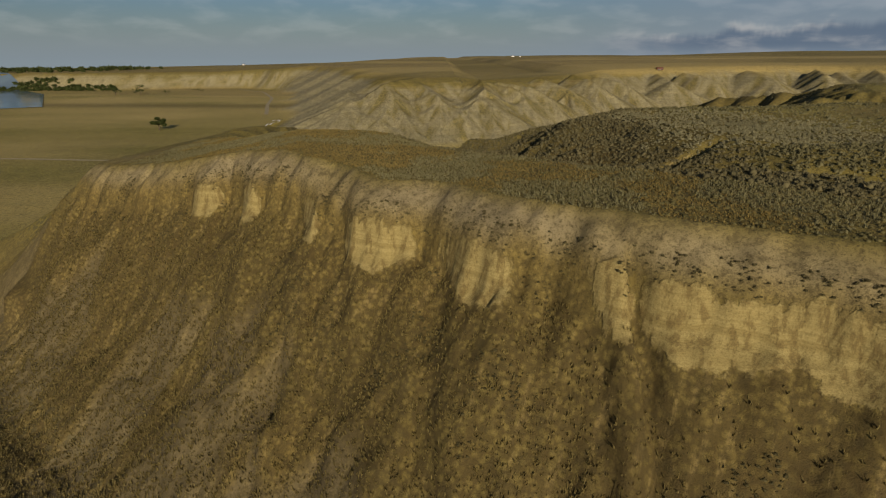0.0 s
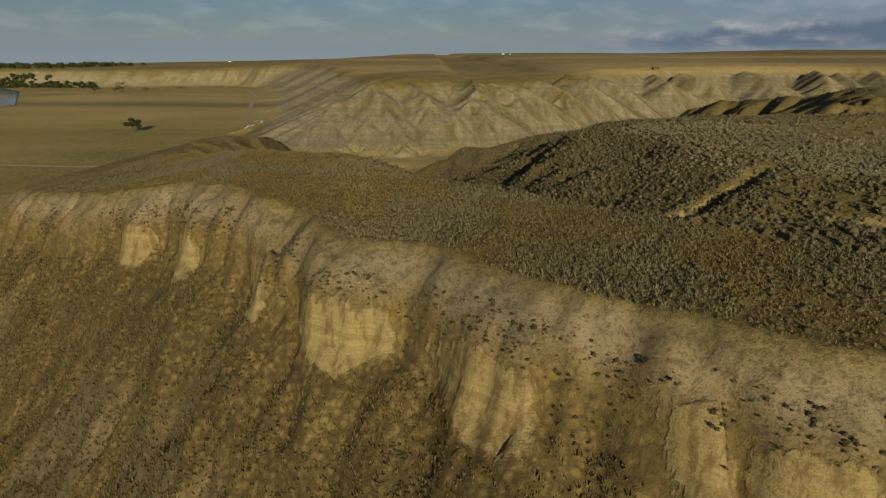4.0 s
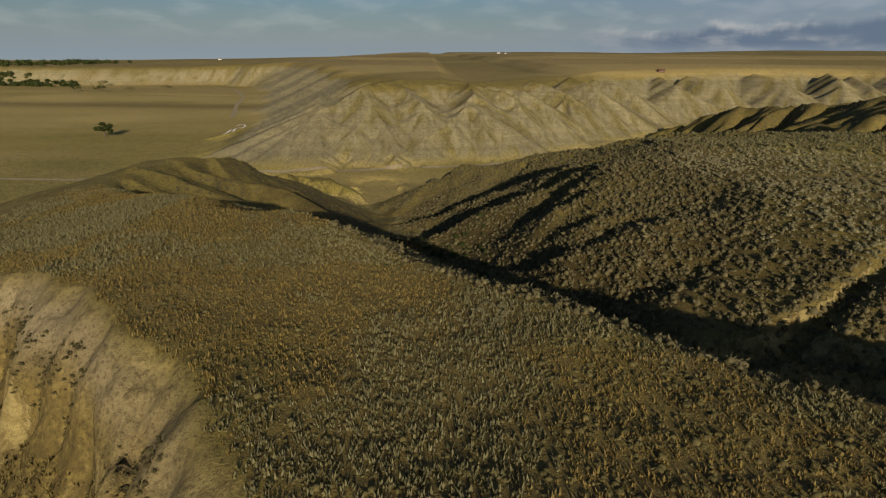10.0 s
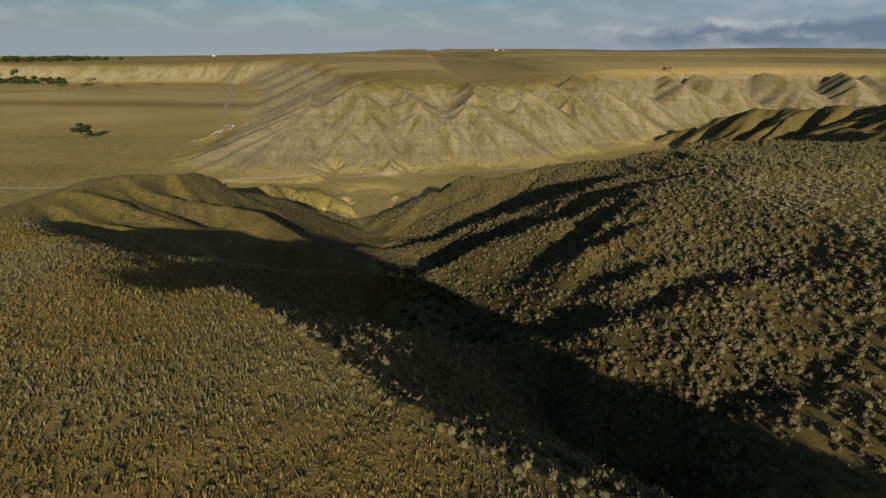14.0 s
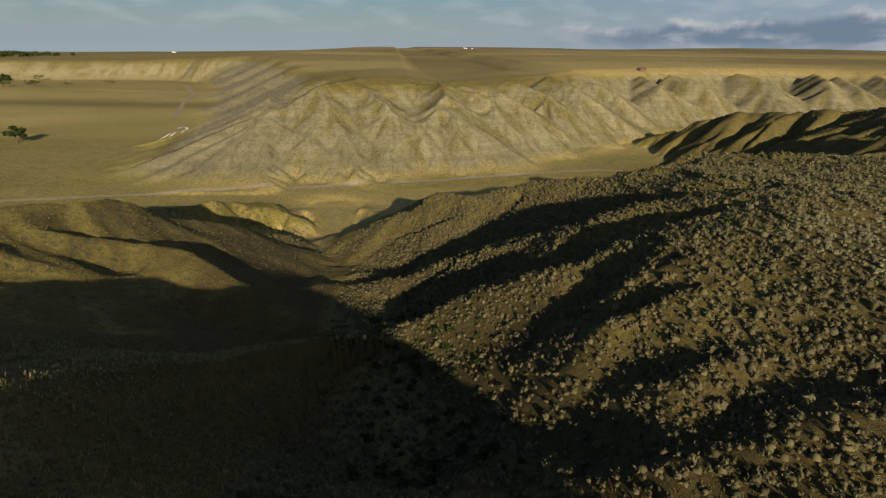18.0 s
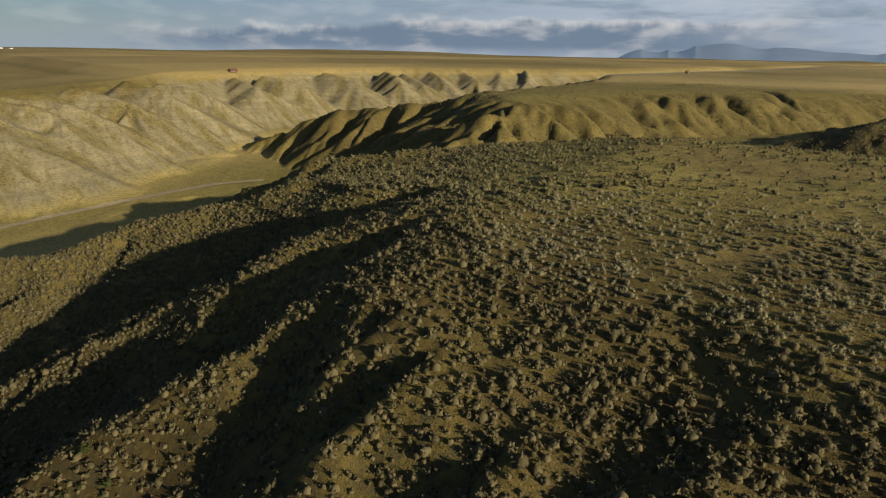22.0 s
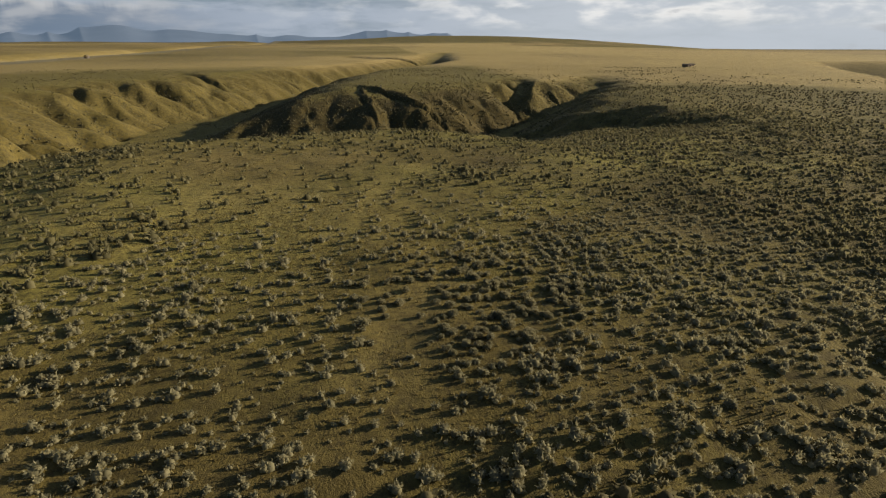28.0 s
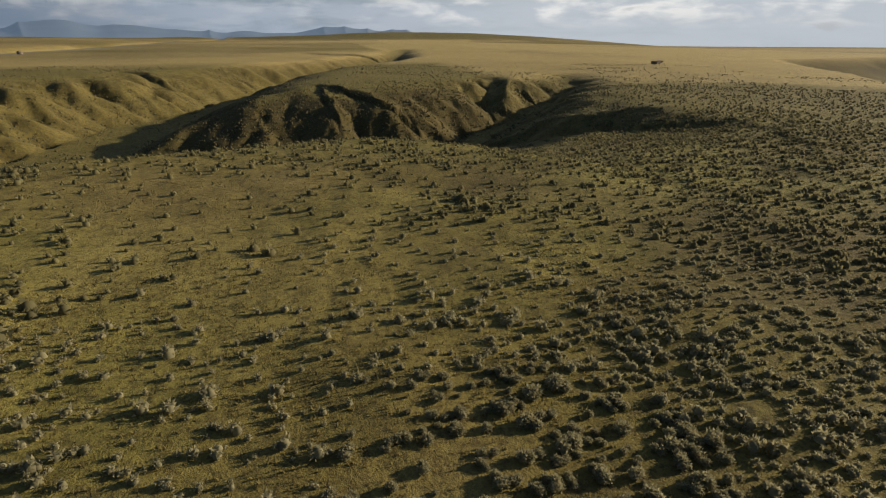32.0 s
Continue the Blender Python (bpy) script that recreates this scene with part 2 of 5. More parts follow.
# watercourses: x, y, height of the bed, half its width, rise of the sides
RAVINE = [(-22, 300, -4, 9, .3), (-17, 248, -2.5, 4, .5), (-12, 224, 3, 2, .6), (-7, 198, 8, 1.5, .65), (0, 172, 11.5, 1.2, .7), (6, 150, 14, 1, .75),
          (9.5, 130, 17, 1, .85), (12.5, 112, 20, 1, .95), (18, 99, 22.5, 1, 1.05), (27, 86.5, 24.5, 1, 1.05), (40, 78, 27, 1, .95), (55, 70, 29.5, 1, .8),
          (76, 60, 32, 1, .5), (105, 50, 35.5, 1, .3)]
FIRST_BROAD = 18
GULLIES = [
    [(23, 94, 22, .5, 1.5), (31, 92, 27, .4, 1.5), (38, 93, 30.5, .4, 1.3), (45, 97, 33.5, .4, .9), (52, 101, 36, .4, .5)],
    [(31, 92, 27, .4, 1.5), (37, 86, 30, .4, 1.3), (44, 84, 33, .4, 1.0), (52, 82, 36, .4, .6)],
    [(14, 113, 20, .5, .9, .6), (22, 108.5, 24, .4, .9, .6), (29, 106.5, 27.8, .4, .9, .9), (34, 107.5, 31.6, .4, .8, .8), (38, 109, 35, .4, .5, .5)],
    [(9, 150, 18.5, .5, .4, .5), (15, 146, 22.8, .4, .4, .5), (20, 143, 25.6, .4, .4, .6), (26, 140.3, 28.6, .4, .45, .7), (31, 137.3, 32.3, .3, .5, .7), (35, 136, 35.6, .3, .5, .5)],
    [(15, 150, 24.6, .4, .3, .4), (22, 147.8, 28.2, .4, .3, .4), (28, 145, 31.2, .4, .4, .5), (33, 143.6, 33.8, .3, .5, .5), (37, 142.5, 35.8, .3, .5, .5)],
    [(11, 135, 18.5, .5, .4, .4), (19, 131.5, 25, .4, .4, .4), (25, 129.5, 28.6, .4, .35, .4), (30, 128, 31.6, .4, .3, .35)],
    [(-2, 178, 11.3, 2, .62, .42), (8, 171, 15.5, 2, .62, .42), (18, 167, 19.5, 2, .62, .42), (28, 163, 24.5, 1.5, .62, .42), (37, 160, 30, 1, .6, .5), (46, 158, 35, .5, .5, .4)],
    [(-8, 198, 6.5, 2, .62, .24), (3, 195, 9.5, 2, .62, .17), (14, 194, 12.5, 2, .6, .16), (26, 190, 16.5, 2, .55, .16), (36, 184, 21, 1.5, .55, .22), (46, 178, 26.3, 1.2, .6, .35), (56, 174, 31, 1, .6, .4), (66, 172, 34.3, .6, .5, .4)],
    [(-18, 234, 0, 1, .5), (-6, 224, 6, .5, .5), (6, 219, 11.5, .5, .45), (16, 215, 17, .4, .4)],
    [(-14, 216, 3.5, .6, .5), (-4, 209, 8, .5, .5), (8, 205, 13, .4, .4)],
    [(44, 262, 2, .6, .45), (54, 240, 10.5, .6, .45), (63, 224, 18, .6, .45), (73, 211, 24.8, .6, .45), (84, 201, 30.2, .5, .4)],
    [(72, 280, 0, 1, .5), (88, 252, 12, .6, .5), (97, 236, 21, .6, .5), (102, 222, 29, .6, .5)],
    [(-9, 206, 6, 1, .5), (-20, 200, 9, 1, .5), (-30, 192, 13.5, 1, .5), (-38, 185, 19, .8, .5), (-46, 179, 24.5, .6, .5)],
    [(-40, 170, 20.5, .6, .45), (-48, 170, 25, .5, .5), (-56, 172, 29.5, .4, .5)],
    [(-1, 172, 12, 1, .5), (-10, 163, 15.5, 1, .45), (-20, 156, 19, 1.2, .42), (-31, 152, 22, 1.2, .4), (-42, 151, 24.6, 1, .4), (-52, 153, 27.2, .8, .4), (-59, 157, 30, .6, .4)],
    [(4, 155, 14, 1, .55), (-4, 140, 19.5, 1, .5), (-12, 127, 26, .8, .5), (-18, 118, 32, .5, .5)],
    [(-36, 250, -3, 1, .5), (-47, 230, 3, .8, .5), (-57, 208, 12, .6, .5), (-62, 197, 20, .5, .5)],
    # the valley that comes in from the east, the hollows between the mesa and the butte
    [(80, 322, -3, 10, .3), (106, 285, 3, 8, .5), (124, 250, 9, 7, .62), (147, 226, 14, 8, .6), (182, 211, 16.5, 13, .46), (238, 206, 18, 17, .40), (290, 198, 18.5, 16, .41), (330, 182, 19, 10, .45),
     (370, 176, 20, 8, .42), (440, 150, 22, 7, .45), (530, 100, 24, 6, .45), (640, 62, 27, 6, .4), (740, 48, 30, 5, .35), (1000, 0, 35, 5, .2)],
    [(222, 202, 18, 9, .36), (207, 162, 18.5, 8, .34), (204, 122, 19, 6, .33), (215, 92, 20, 5, .36), (240, 70, 22, 3, .42), (264, 44, 27, 2, .42), (292, 22, 32, 2, .38), (320, 10, 36, 2, .3)],
    [(209, 100, 20, 3, .45), (192, 82, 25, 3, .4), (174, 64, 31, 2, .36), (158, 52, 34, 2, .3), (142, 44, 36, 2, .4)],
    [(345, 172, 20, 4, .5), (352, 192, 24, 3, .6), (366, 212, 30, 2, .6), (385, 235, 36, 2, .5)],
    [(236, 70, 22, 3, .5), (262, 66, 27, 2, .6), (286, 60, 33, 2, .6), (300, 56, 36, 2, .5)],
    [(640, 60, 27, 4, .5), (680, 110, 31, 3, .4), (760, 150, 35, 3, .3)],
]
# crest of the hogback and east rim of the mesa: x, y, height, fall of the flank beyond it
CREST = [(78, 52, 36, .35), (60, 60, 36, .5), (40, 67, 36, .7), (27, 71, 36, .85), (20, 75, 36, .85), (13, 80, 36, .8), (8, 87, 35.8, .82), (1, 94, 35.4, .80), (-6, 101, 35.6, .74),
         (-17, 110, 36.2, .64), (-30, 117, 36.4, .54), (-42, 126, 34.9, .46), (-53, 138, 32.4, .40), (-60, 152, 31, .36), (-62, 166, 30.8, .34), (-58, 180, 30.2, .34), (-50, 186, 28.5, .36), (-43, 200, 21.5, .38), (-33, 224, 10.5, .35), (-22, 247, 0, .3), (-20, 280, -3.5, .3)]
# low ridges that run down from the hogback's end to the ravine's mouth: x, y, height, fall of the sides
FINS = [[(-52, 186, 28.8, .46), (-43, 200, 21.8, .46), (-38, 212, 16, .42), (-33, 224, 10.8, .4), (-22, 247, 0, .35)],
        [(-38, 197, 18, .5), (-29, 209, 11.5, .5), (-20, 222, 5, .45)],
        [(-47, 176, 24.3, .45), (-38, 173.5, 20.8, .42), (-30, 171.5, 20, .4), (-24, 173, 17.5, .42), (-17, 186, 12.5, .45), (-11, 196, 8, .45)],
        [(-60, 164, 30.8, .4), (-52, 163, 28.4, .4), (-45, 164, 24.5, .4)],
        # the spurs of the mesa, from the north
        [(98, 206, 32.5, .3), (86, 219, 30.6, .36), (76, 231, 28, .42), (68, 247, 20, .45), (60, 265, 9, .4)],
        [(58, 196, 30, .35), (46, 210, 27, .42), (33, 222, 23, .42), (21, 225, 19.5, .42), (9, 228, 16, .42), (-1, 231, 12, .4), (-9, 237, 7, .4), (-19, 247, 1, .35)],
        [(44, 168, 33.8, .45), (36, 168, 31.4, .5), (30, 170, 28.6, .5), (27, 176, 25.6, .5), (20, 183, 21.5, .5), (11, 186, 18, .5), (1, 189, 12.5, .5)],
        [(42, 153, 35.3, .4), (33, 154.5, 32.8, .42), (22.7, 156, 27.6, .45), (12, 160.5, 21.8, .48), (3, 164, 16, .5)],
        [(41, 117, 34.8, .3), (33, 117.5, 32.3, .25), (25, 119, 30, .3), (18, 121, 26.6, .35), (13, 123, 22.6, .4)]]
NOSE = [(300, 318, 36.5), (262, 322, 34.5), (232, 318, 32.3), (205, 328, 29.8), (190, 350, 27), (180, 374, 24), (170, 392, 16), (158, 408, 8), (148, 420, 1), (142, 428, -4)]
MESA_RIM = [(84, 320, -3, .3), (78, 262, 14, .4), (76, 234, 27.5, .4), (90, 223, 30.3, .38), (107, 213, 32, .36), (118, 192, 34, .36), (129, 168, 35.3, .38), (138, 150, 36, .38), (145, 131, 36, .38), (147, 118, 36, .38), (138, 107, 36, .42), (126, 97, 36, .34), (115, 90, 36, .27), (108, 76, 36.2, .2), (114, 60, 36.4, .2), (128, 48, 36.2, .2), (142, 44, 35.5, .2)]
MESA_WEST = [(92, 62, 36.3, .2), (72, 76, 36.3, .25), (58, 86, 36.3, .32), (51, 98, 36.3, .33), (47, 110, 36.2, .33), (46, 122, 36.2, .34), (45, 133, 36.2, .30), (44, 146, 36.2, .27), (47, 158, 35.4, .27), (52, 172, 34.2, .28), (57, 186, 31.5, .28), (57, 197, 29.8, .26), (47, 209, 27.8, .24), (33, 222, 23, .22), (21, 225, 19.5, .24), (9, 228, 16, .26), (-1, 231, 12, .3), (-9, 237, 7, .3), (-19, 247, 1, .3)]
CLIFF_STEPS = [(-5, 0), (0, 0.0), (0.6, 0.5), (1.5, 1.2), (2.8, 2.2), (4, 3.5), (4.5, 4.5), (5, 6.0), (5.6, 7.5), (6.8, 8.5), (9, 10.8), (12, 14.2), (16, 18.8), (24, 27.0), (36, 35.5), (50, 39), (75, 40.5), (140, 42), (400, 44)]
SLOPE_STEPS = [(-5, 0), (0, 0.0), (6, 1.2), (20, 8), (50, 22), (85, 37), (120, 42), (400, 44)]
BAD_STEPS = [(-8, 0.0), (0, 0.5), (14, 3.2), (28, 8), (62, 24), (76, 31), (84, 35.0), (96, 38), (130, 39.5), (400, 40.5), (5000, 41)]


def cone_row():
    """The clay spurs that run out of the badlands' rim: x, y, way back to the rim, height of the tip, reach and roundness of each."""
    pick, out, left = random.Random(11), [], 12.0
    foot = [p for p in BADLANDS if -70 < p[0] < 445 and p[1] < 500]
    for p, q in zip(foot, foot[1:]):
        size = math.hypot(q[0] - p[0], q[1] - p[1])
        ux, uy = (q[0] - p[0]) / size, (q[1] - p[1]) / size
        while left < size:
            broad = max(0.0, min(1.0, (110 - p[0] - left * ux) / 60))
            deep = 52 + 10 * broad + pick.uniform(-12, 9)
            lean = pick.uniform(-0.35, 0.35)
            out.append((p[0] + left * ux - deep * uy, p[1] + left * uy + deep * ux, -uy + lean * ux, ux + lean * uy, (27 + 0.18 * (deep - 52) + pick.uniform(-2, 2.5)) * (0.7 + 0.3 * max(0.0, min(1.0, (p[0] + left * ux + 65) / 80))), deep + pick.uniform(0, 9) + 10 * broad, broad))
            left += pick.uniform(20, 44)
        left -= size
    return out


CONES = cone_row()


def top_of(x, y):
    """The uneroded surface: the benchland, falling along the hogback towards its end."""
    t = 36.2 + 0.9 * fbm(x, y, 60, 3, 3)
    # the mesa leans down to the north
    t = t - 0.118 * np.clip(y - 157 - 0.25 * np.clip(x - 70, 0, 80), 0, 75) * np.clip((x - 10) / 20, 0, 1) * np.clip((150 - x) / 30, 0, 1)
    t = t - (0.155 * np.clip(-x - 24, 0, 80) + 0.02 * np.clip(y - 120, 0, 80) * np.clip((-x - 20) / 20, 0, 1)) * np.clip((270 - y) / 50, 0, 1)
    t = t + 1.2 * np.exp(-((x + 24) / 22) ** 2 - ((y - 108) / 24) ** 2) - 0.9 * np.exp(-((x - 2) / 18) ** 2 - ((y - 86) / 20) ** 2)
    far = np.hypot(x - 60, y - 120)
    t = t + np.clip((far - 500) / 2500, 0, 1) * (6 + 10 * fbm(x, y, 900, 8, 3))
    # the dark bench on the eastern skyline, the long bench south of east
    t = t + 26 * np.exp(-((x - 2700) / 900) ** 2 - ((y - 3600) / 500) ** 2)
    t = t + 66 * np.exp(-((x - 4300) / 600) ** 2 - ((y + 900) / 1300) ** 2)
    return t


# sandstone ledges on the bluff: middle along x, half width, reach up and down the slope
LEDGES = [(18.8, 3.4, 1.3, 2.4), (23, 3.2, 1.1, 1.9), (27.5, 4.4, 1.3, 2.3), (33, 4.6, 1.4, 2.0), (39, 5.2, 1.3, 1.5), (45, 4.8, 1.3, 1.8), (13.7, 1.5, 1.9, 2.3), (3.6, 3.9, 1.3, 2.3),
          (-5.0, 3.0, 1.0, 1.6), (-8.6, 4.2, 1.2, 2.3), (-18.0, 2.0, 0.9, 1.4), (-29.5, 2.4, 1.1, 2.0), (-40, 3.6, 1.2, 2.0)]


def ledge_at(x):
    """How far a place along the bluff lies on a ledge, from 0 to 1."""
    m = 0 * x
    for c, w, _, _ in LEDGES:
        m = np.maximum(m, np.clip((1 - np.abs(x - c) / w) * 2.2, 0, 1))
    return m


def ledge_face(x, dc):
    """The bare face of the ledges, as rounded patches."""
    m = 0 * x - 1
    for c, w, above, below in LEDGES:
        r = np.sqrt(((x - c) / w) ** 2 + ((dc - 5.2) / np.where(dc < 5.2, above, below)) ** 2)
        m = np.maximum(m, 1 - r)
    return m


def land(x, y):
    """Height of the ground, how far out on the bluff and the badlands each place lies, and the way along the bluff."""
    wx = x + 2.2 * fbm(x, y, 14, 21, 3)
    wy = y + 2.2 * fbm(x, y, 14, 31, 3)
    top = top_of(x, y)
    # southern upland
    d, s, _ = near_line(wx, wy, UPLAND + UPLAND[:1])
    d = np.where(inside(wx, wy, UPLAND), -d, d)
    front = np.clip((135 - y) / 25, 0, 1) * np.clip((90 - x) / 40, 0, 1)
    s = np.where(front > 0.5, 0.55 * wy - 0.83 * wx, s)
    rib = 1 - np.abs(vnoise(s / 9.0, 0 * s + 3.3, 5))
    rib2 = 1 - np.abs(vnoise(s / 3.6, d / 30, 6))
    cut = np.clip((d + 4) / 10, 0, 1) * (0.9 * rib + 0.6 * rib2 + 0.9 * fbm(x, y, 5, 55, 3) - 0.75)
    ledge = ledge_at(wx)
    cut = cut * (1 - 0.5 * ledge) + np.clip((d + 2) / 6, 0, 1) * (0.4 - 1.5 * ledge)
    cut = cut + np.clip((d - 1) / 6, 0, 1) * (0.35 * fbm(x, y, 3.0, 57, 3) + 0.5 * vnoise(s / 2.1, d / 9, 58))
    dc = d + cut * front * (1 - 0.6 * np.clip((d - 16) / 30, 0, 1))
    dm = d + (1 - front) * np.clip(d / 20, 0, 1) * 7 * (np.abs(vnoise(s / 24.0, 0 * s, 9)) * 1.6 - 0.5)
    south = top - front * bent(dc, CLIFF_STEPS) - (1 - front) * bent(dm, SLOPE_STEPS)
    # badlands
    b, t, _ = near_line(x + 1.5 * fbm(x, y, 20, 41, 3), y + 1.5 * fbm(x, y, 20, 51, 3), BADLANDS + BADLANDS[:1])
    b = np.where(inside(x, y, BADLANDS), b, -b)
    near_end = np.clip((x + 420) / 200, 0, 1)
    pointed = np.clip((x + 110) / 90, 0, 1) * np.clip((440 - x) / 60, 0, 1)
    b_spur = b + 9 * vnoise(t / 46.0, 0 * t, 17) - 11 * pointed * np.clip(b / 30, 0, 1)
    wall = bent(b_spur * (1 + 1.3 * np.clip((-x - 230) / 80, 0, 1)), BAD_STEPS)
    north = FLOOR + np.clip(x, 0, 300) * 0.018 + wall * (0.72 + 0.28 * near_end) + (top - 36.2) * np.clip(b / 300, 0, 1)
    floor = FLOOR + 0.5 * fbm(x, y, 90, 61, 3) + np.clip(x, 0, 300) * 0.014
    for px, py, bx, by, high, reach, broad in CONES:
        m = (np.abs(x - px - 16 * bx) < reach + 20) & (np.abs(y - py - 16 * by) < reach + 20)
        if m.any():
            cx, cy = x[m] - px, y[m] - py
            back = np.clip((cx * bx + cy * by) / (bx * bx + by * by), 0, 36)
            cx, cy = cx - back * bx, cy - back * by
            dist = np.hypot(cx, cy) * (1 + 0.16 * vnoise(3.0 * np.arctan2(cy, cx) + px, 0 * cx, 27) + 0.12 * vnoise(back / 9.0 + px, 0 * cx, 29) + 0.05 * vnoise(7.0 * np.arctan2(cy, cx) + px, 0 * cx, 37))
            spine = high + 7.5 * np.clip(back / 32, 0, 1) ** 0.7 + 0.8 * vnoise(back / 7.0 + py, 0 * cx, 33)
            near = np.clip(1 - dist / reach, 0, 1)
            north[m] = soft_max(north[m], FLOOR + 0.018 * max(px, 0) + spine * near ** (1.12 + 0.2 * broad) - 6.0 * (near <= 0), 0.05 + (2.0 + 5.0 * broad) * np.clip(near * 2, 0, 1))
    bb = np.where(pointed > 0, np.maximum(wall, north - FLOOR - np.clip(x, 0, 300) * 0.018), wall)
    n_d, n_s, (n_z,) = near_line(wx, wy, NOSE)
    nose = n_z - 0.52 * n_d + 0.6 * fbm(x, y, 14, 19, 2)
    z = soft_max(soft_max(soft_max(south, floor, 2.0), north, 2.0), nose, 2.0)
    # streams
    g = np.full(x.shape, 1e3)
    for k, line in enumerate([RAVINE] + GULLIES):
        xs, ys = [p[0] for p in line], [p[1] for p in line]
        broad = k >= FIRST_BROAD
        m = (x > min(xs) - 90) & (x < max(xs) + 90) & (y > min(ys) - 90) & (y < max(ys) + 90)
        if not m.any():
            continue
        dist, run, (bed, half, rise, *other) = near_line(wx[m], wy[m], line)
        if other:
            order = np.argsort(xs)
            rise = np.where(wy[m] > np.interp(wx[m], np.array(xs)[order], np.array(ys)[order]), other[0], rise)
        side = 1 - np.abs(vnoise(run / 12.0, 0 * run + k, 70 + k))
        dist = dist + ((3 * fbm(x[m], y[m], 30, 75, 2) * (k > FIRST_BROAD) + 3 * (0.32 - np.abs(vnoise(run / 12.5, dist / 60 + k, 77)))) * np.clip((dist - 4) / 22, 0, 1) if broad else 0.8 * (side - 0.6))
        over = np.maximum(dist - half, 0)
        h = bed + rise * over * ((1.3 - 0.006 * np.minimum(over, 60)) if broad else (1 + 0.012 * over))
        g[m] = np.minimum(g[m], h)
    bed2 = [(106, 285, 3), (124, 250, 9), (147, 226, 14), (182, 211, 16.5), (222, 202, 18), (207, 162, 18.5), (204, 122, 19), (192, 82, 25), (174, 64, 31), (142, 44, 36)]
    beds = [p[:3] for p in RAVINE]
    for line, bed_line in ((CREST, beds[::-1]), (MESA_RIM, bed2), (MESA_WEST, beds[::-1])):
        ring = [p[:2] for p in line] + [p[:2] for p in bed_line[::-1]]
        m = inside(wx, wy, ring)
        if m.any():
            dist, run, (crest_z, fall) = near_line(wx[m], wy[m], line)
            _, _, (low,) = near_line(wx[m], wy[m], bed_line)
            wob = 1 + 0.25 * vnoise(run / 13.0, 0 * run, 91)
            g[m] = np.minimum(g[m], np.maximum(crest_z + 0.3 - fall * wob * dist * (1 - 0.35 * np.exp(-dist / 5)), low))
    z = soft_min(z, g, 1.6 + 4.4 * np.clip((x - 150) / 40, 0, 1))
    for line in FINS:
        m = (x > -90) & (x < 115) & (y > 104) & (y < 285)
        if m.any():
            dist, run, (fin_z, fall) = near_line(wx[m], wy[m], line)
            z[m] = soft_max(z[m], fin_z - fall * dist + 0.3 * vnoise(run / 6.0, 0 * run, 93), 1.0)
    rough = 0.35 * fbm(x, y, 9, 81, 3) + 0.10 * fbm(x, y, 2.2, 85, 2)
    calm = np.clip(np.hypot(x - 40, y - 120) / 600, 0, 1)
    sink = 62 * np.clip((-x - 100) / 1900, 0, 1) * np.clip((y - 1100) / 3000, 0, 1) + 75 * np.clip((-y - 300) / 2600, 0, 1) * np.clip((x - 600) / 2600, 0, 1)
    return z + rough * (1 - calm) - sink, d, dc, bb, s


def gully_noise(x, y, ax, ay, size, seed):
    """Furrows of one width that run down the slope; ax, ay point across it."""
    px, py = x / size, y / size
    fx, fy = np.floor(px), np.floor(py)
    total, weight = 0 * x, 0 * x
    for i in (-1, 0, 1):
        for j in (-1, 0, 1):
            cx, cy = (fx + i).astype(np.int64), (fy + j).astype(np.int64)
            qx, qy = px - fx - i - hashed(cx, cy, seed), py - fy - j - hashed(cx, cy, seed + 1)
            w = np.exp(-2.2 * (qx * qx + qy * qy))
            total += w * np.cos(2 * math.pi * (qx * ax + qy * ay))
            weight += w
    return np.sqrt(np.clip(0.5 + 0.62 * total / weight, 0, 1))


def lines(*spans):
    """Grid lines from spans of (from, to, step at the start, step at the end)."""
    out = []
    for a, b, s0, s1 in spans:
        v, span = a, b - a
        while v < b - 1e-6:
            out.append(v)
            v += s0 + (s1 - s0) * (v - a) / span
    return np.array(out + [spans[-1][1]])


GX = lines((-4900, -500, 220, 14), (-500, -160, 9, 2.4), (-160, -60, 1.6, 0.9), (-60, 52, 0.5, 0.5), (52, 62, 0.6, 0.7), (62, 175, 0.8, 1.3), (175, 420, 1.5, 2.4), (420, 900, 3, 14), (900, 4900, 16, 200))
GY = lines((-4900, -60, 300, 6), (-60, 20, 4, 1.0), (20, 95, 0.5, 0.5), (95, 150, 0.55, 0.62), (150, 215, 0.75, 1.0), (215, 330, 1.2, 1.4), (330, 480, 1.2, 1.4), (480, 1100, 2, 9), (1100, 4900, 12, 190))


def even(a, times):
    for _ in range(times):
        a = np.pad(a, 1, mode="edge")
        a = (a[:-2, 1:-1] + a[2:, 1:-1] + a[1:-1, :-2] + a[1:-1, 2:] + 2 * a[1:-1, 1:-1]) / 6
    return a


def strips(X, Y, s, dc):
    """Grey clay runnels between grassy ribs, low on the western bluff."""
    w = vnoise(s / 6.5, dc / 60, 135) + 0.35 * vnoise(s / 2.4, dc / 14, 136) + 0.35 * fbm(X, Y, 7, 137, 2)
    reach = np.clip((dc - 13 - 6 * vnoise(s / 8.0, 0 * s, 138) - 0.35 * np.clip(X + 30, 0, 60)) / 3, 0, 1)
    return np.clip((w + 0.12) * 4, 0, 1) * reach * np.clip((14 - X) / 12, 0, 1)


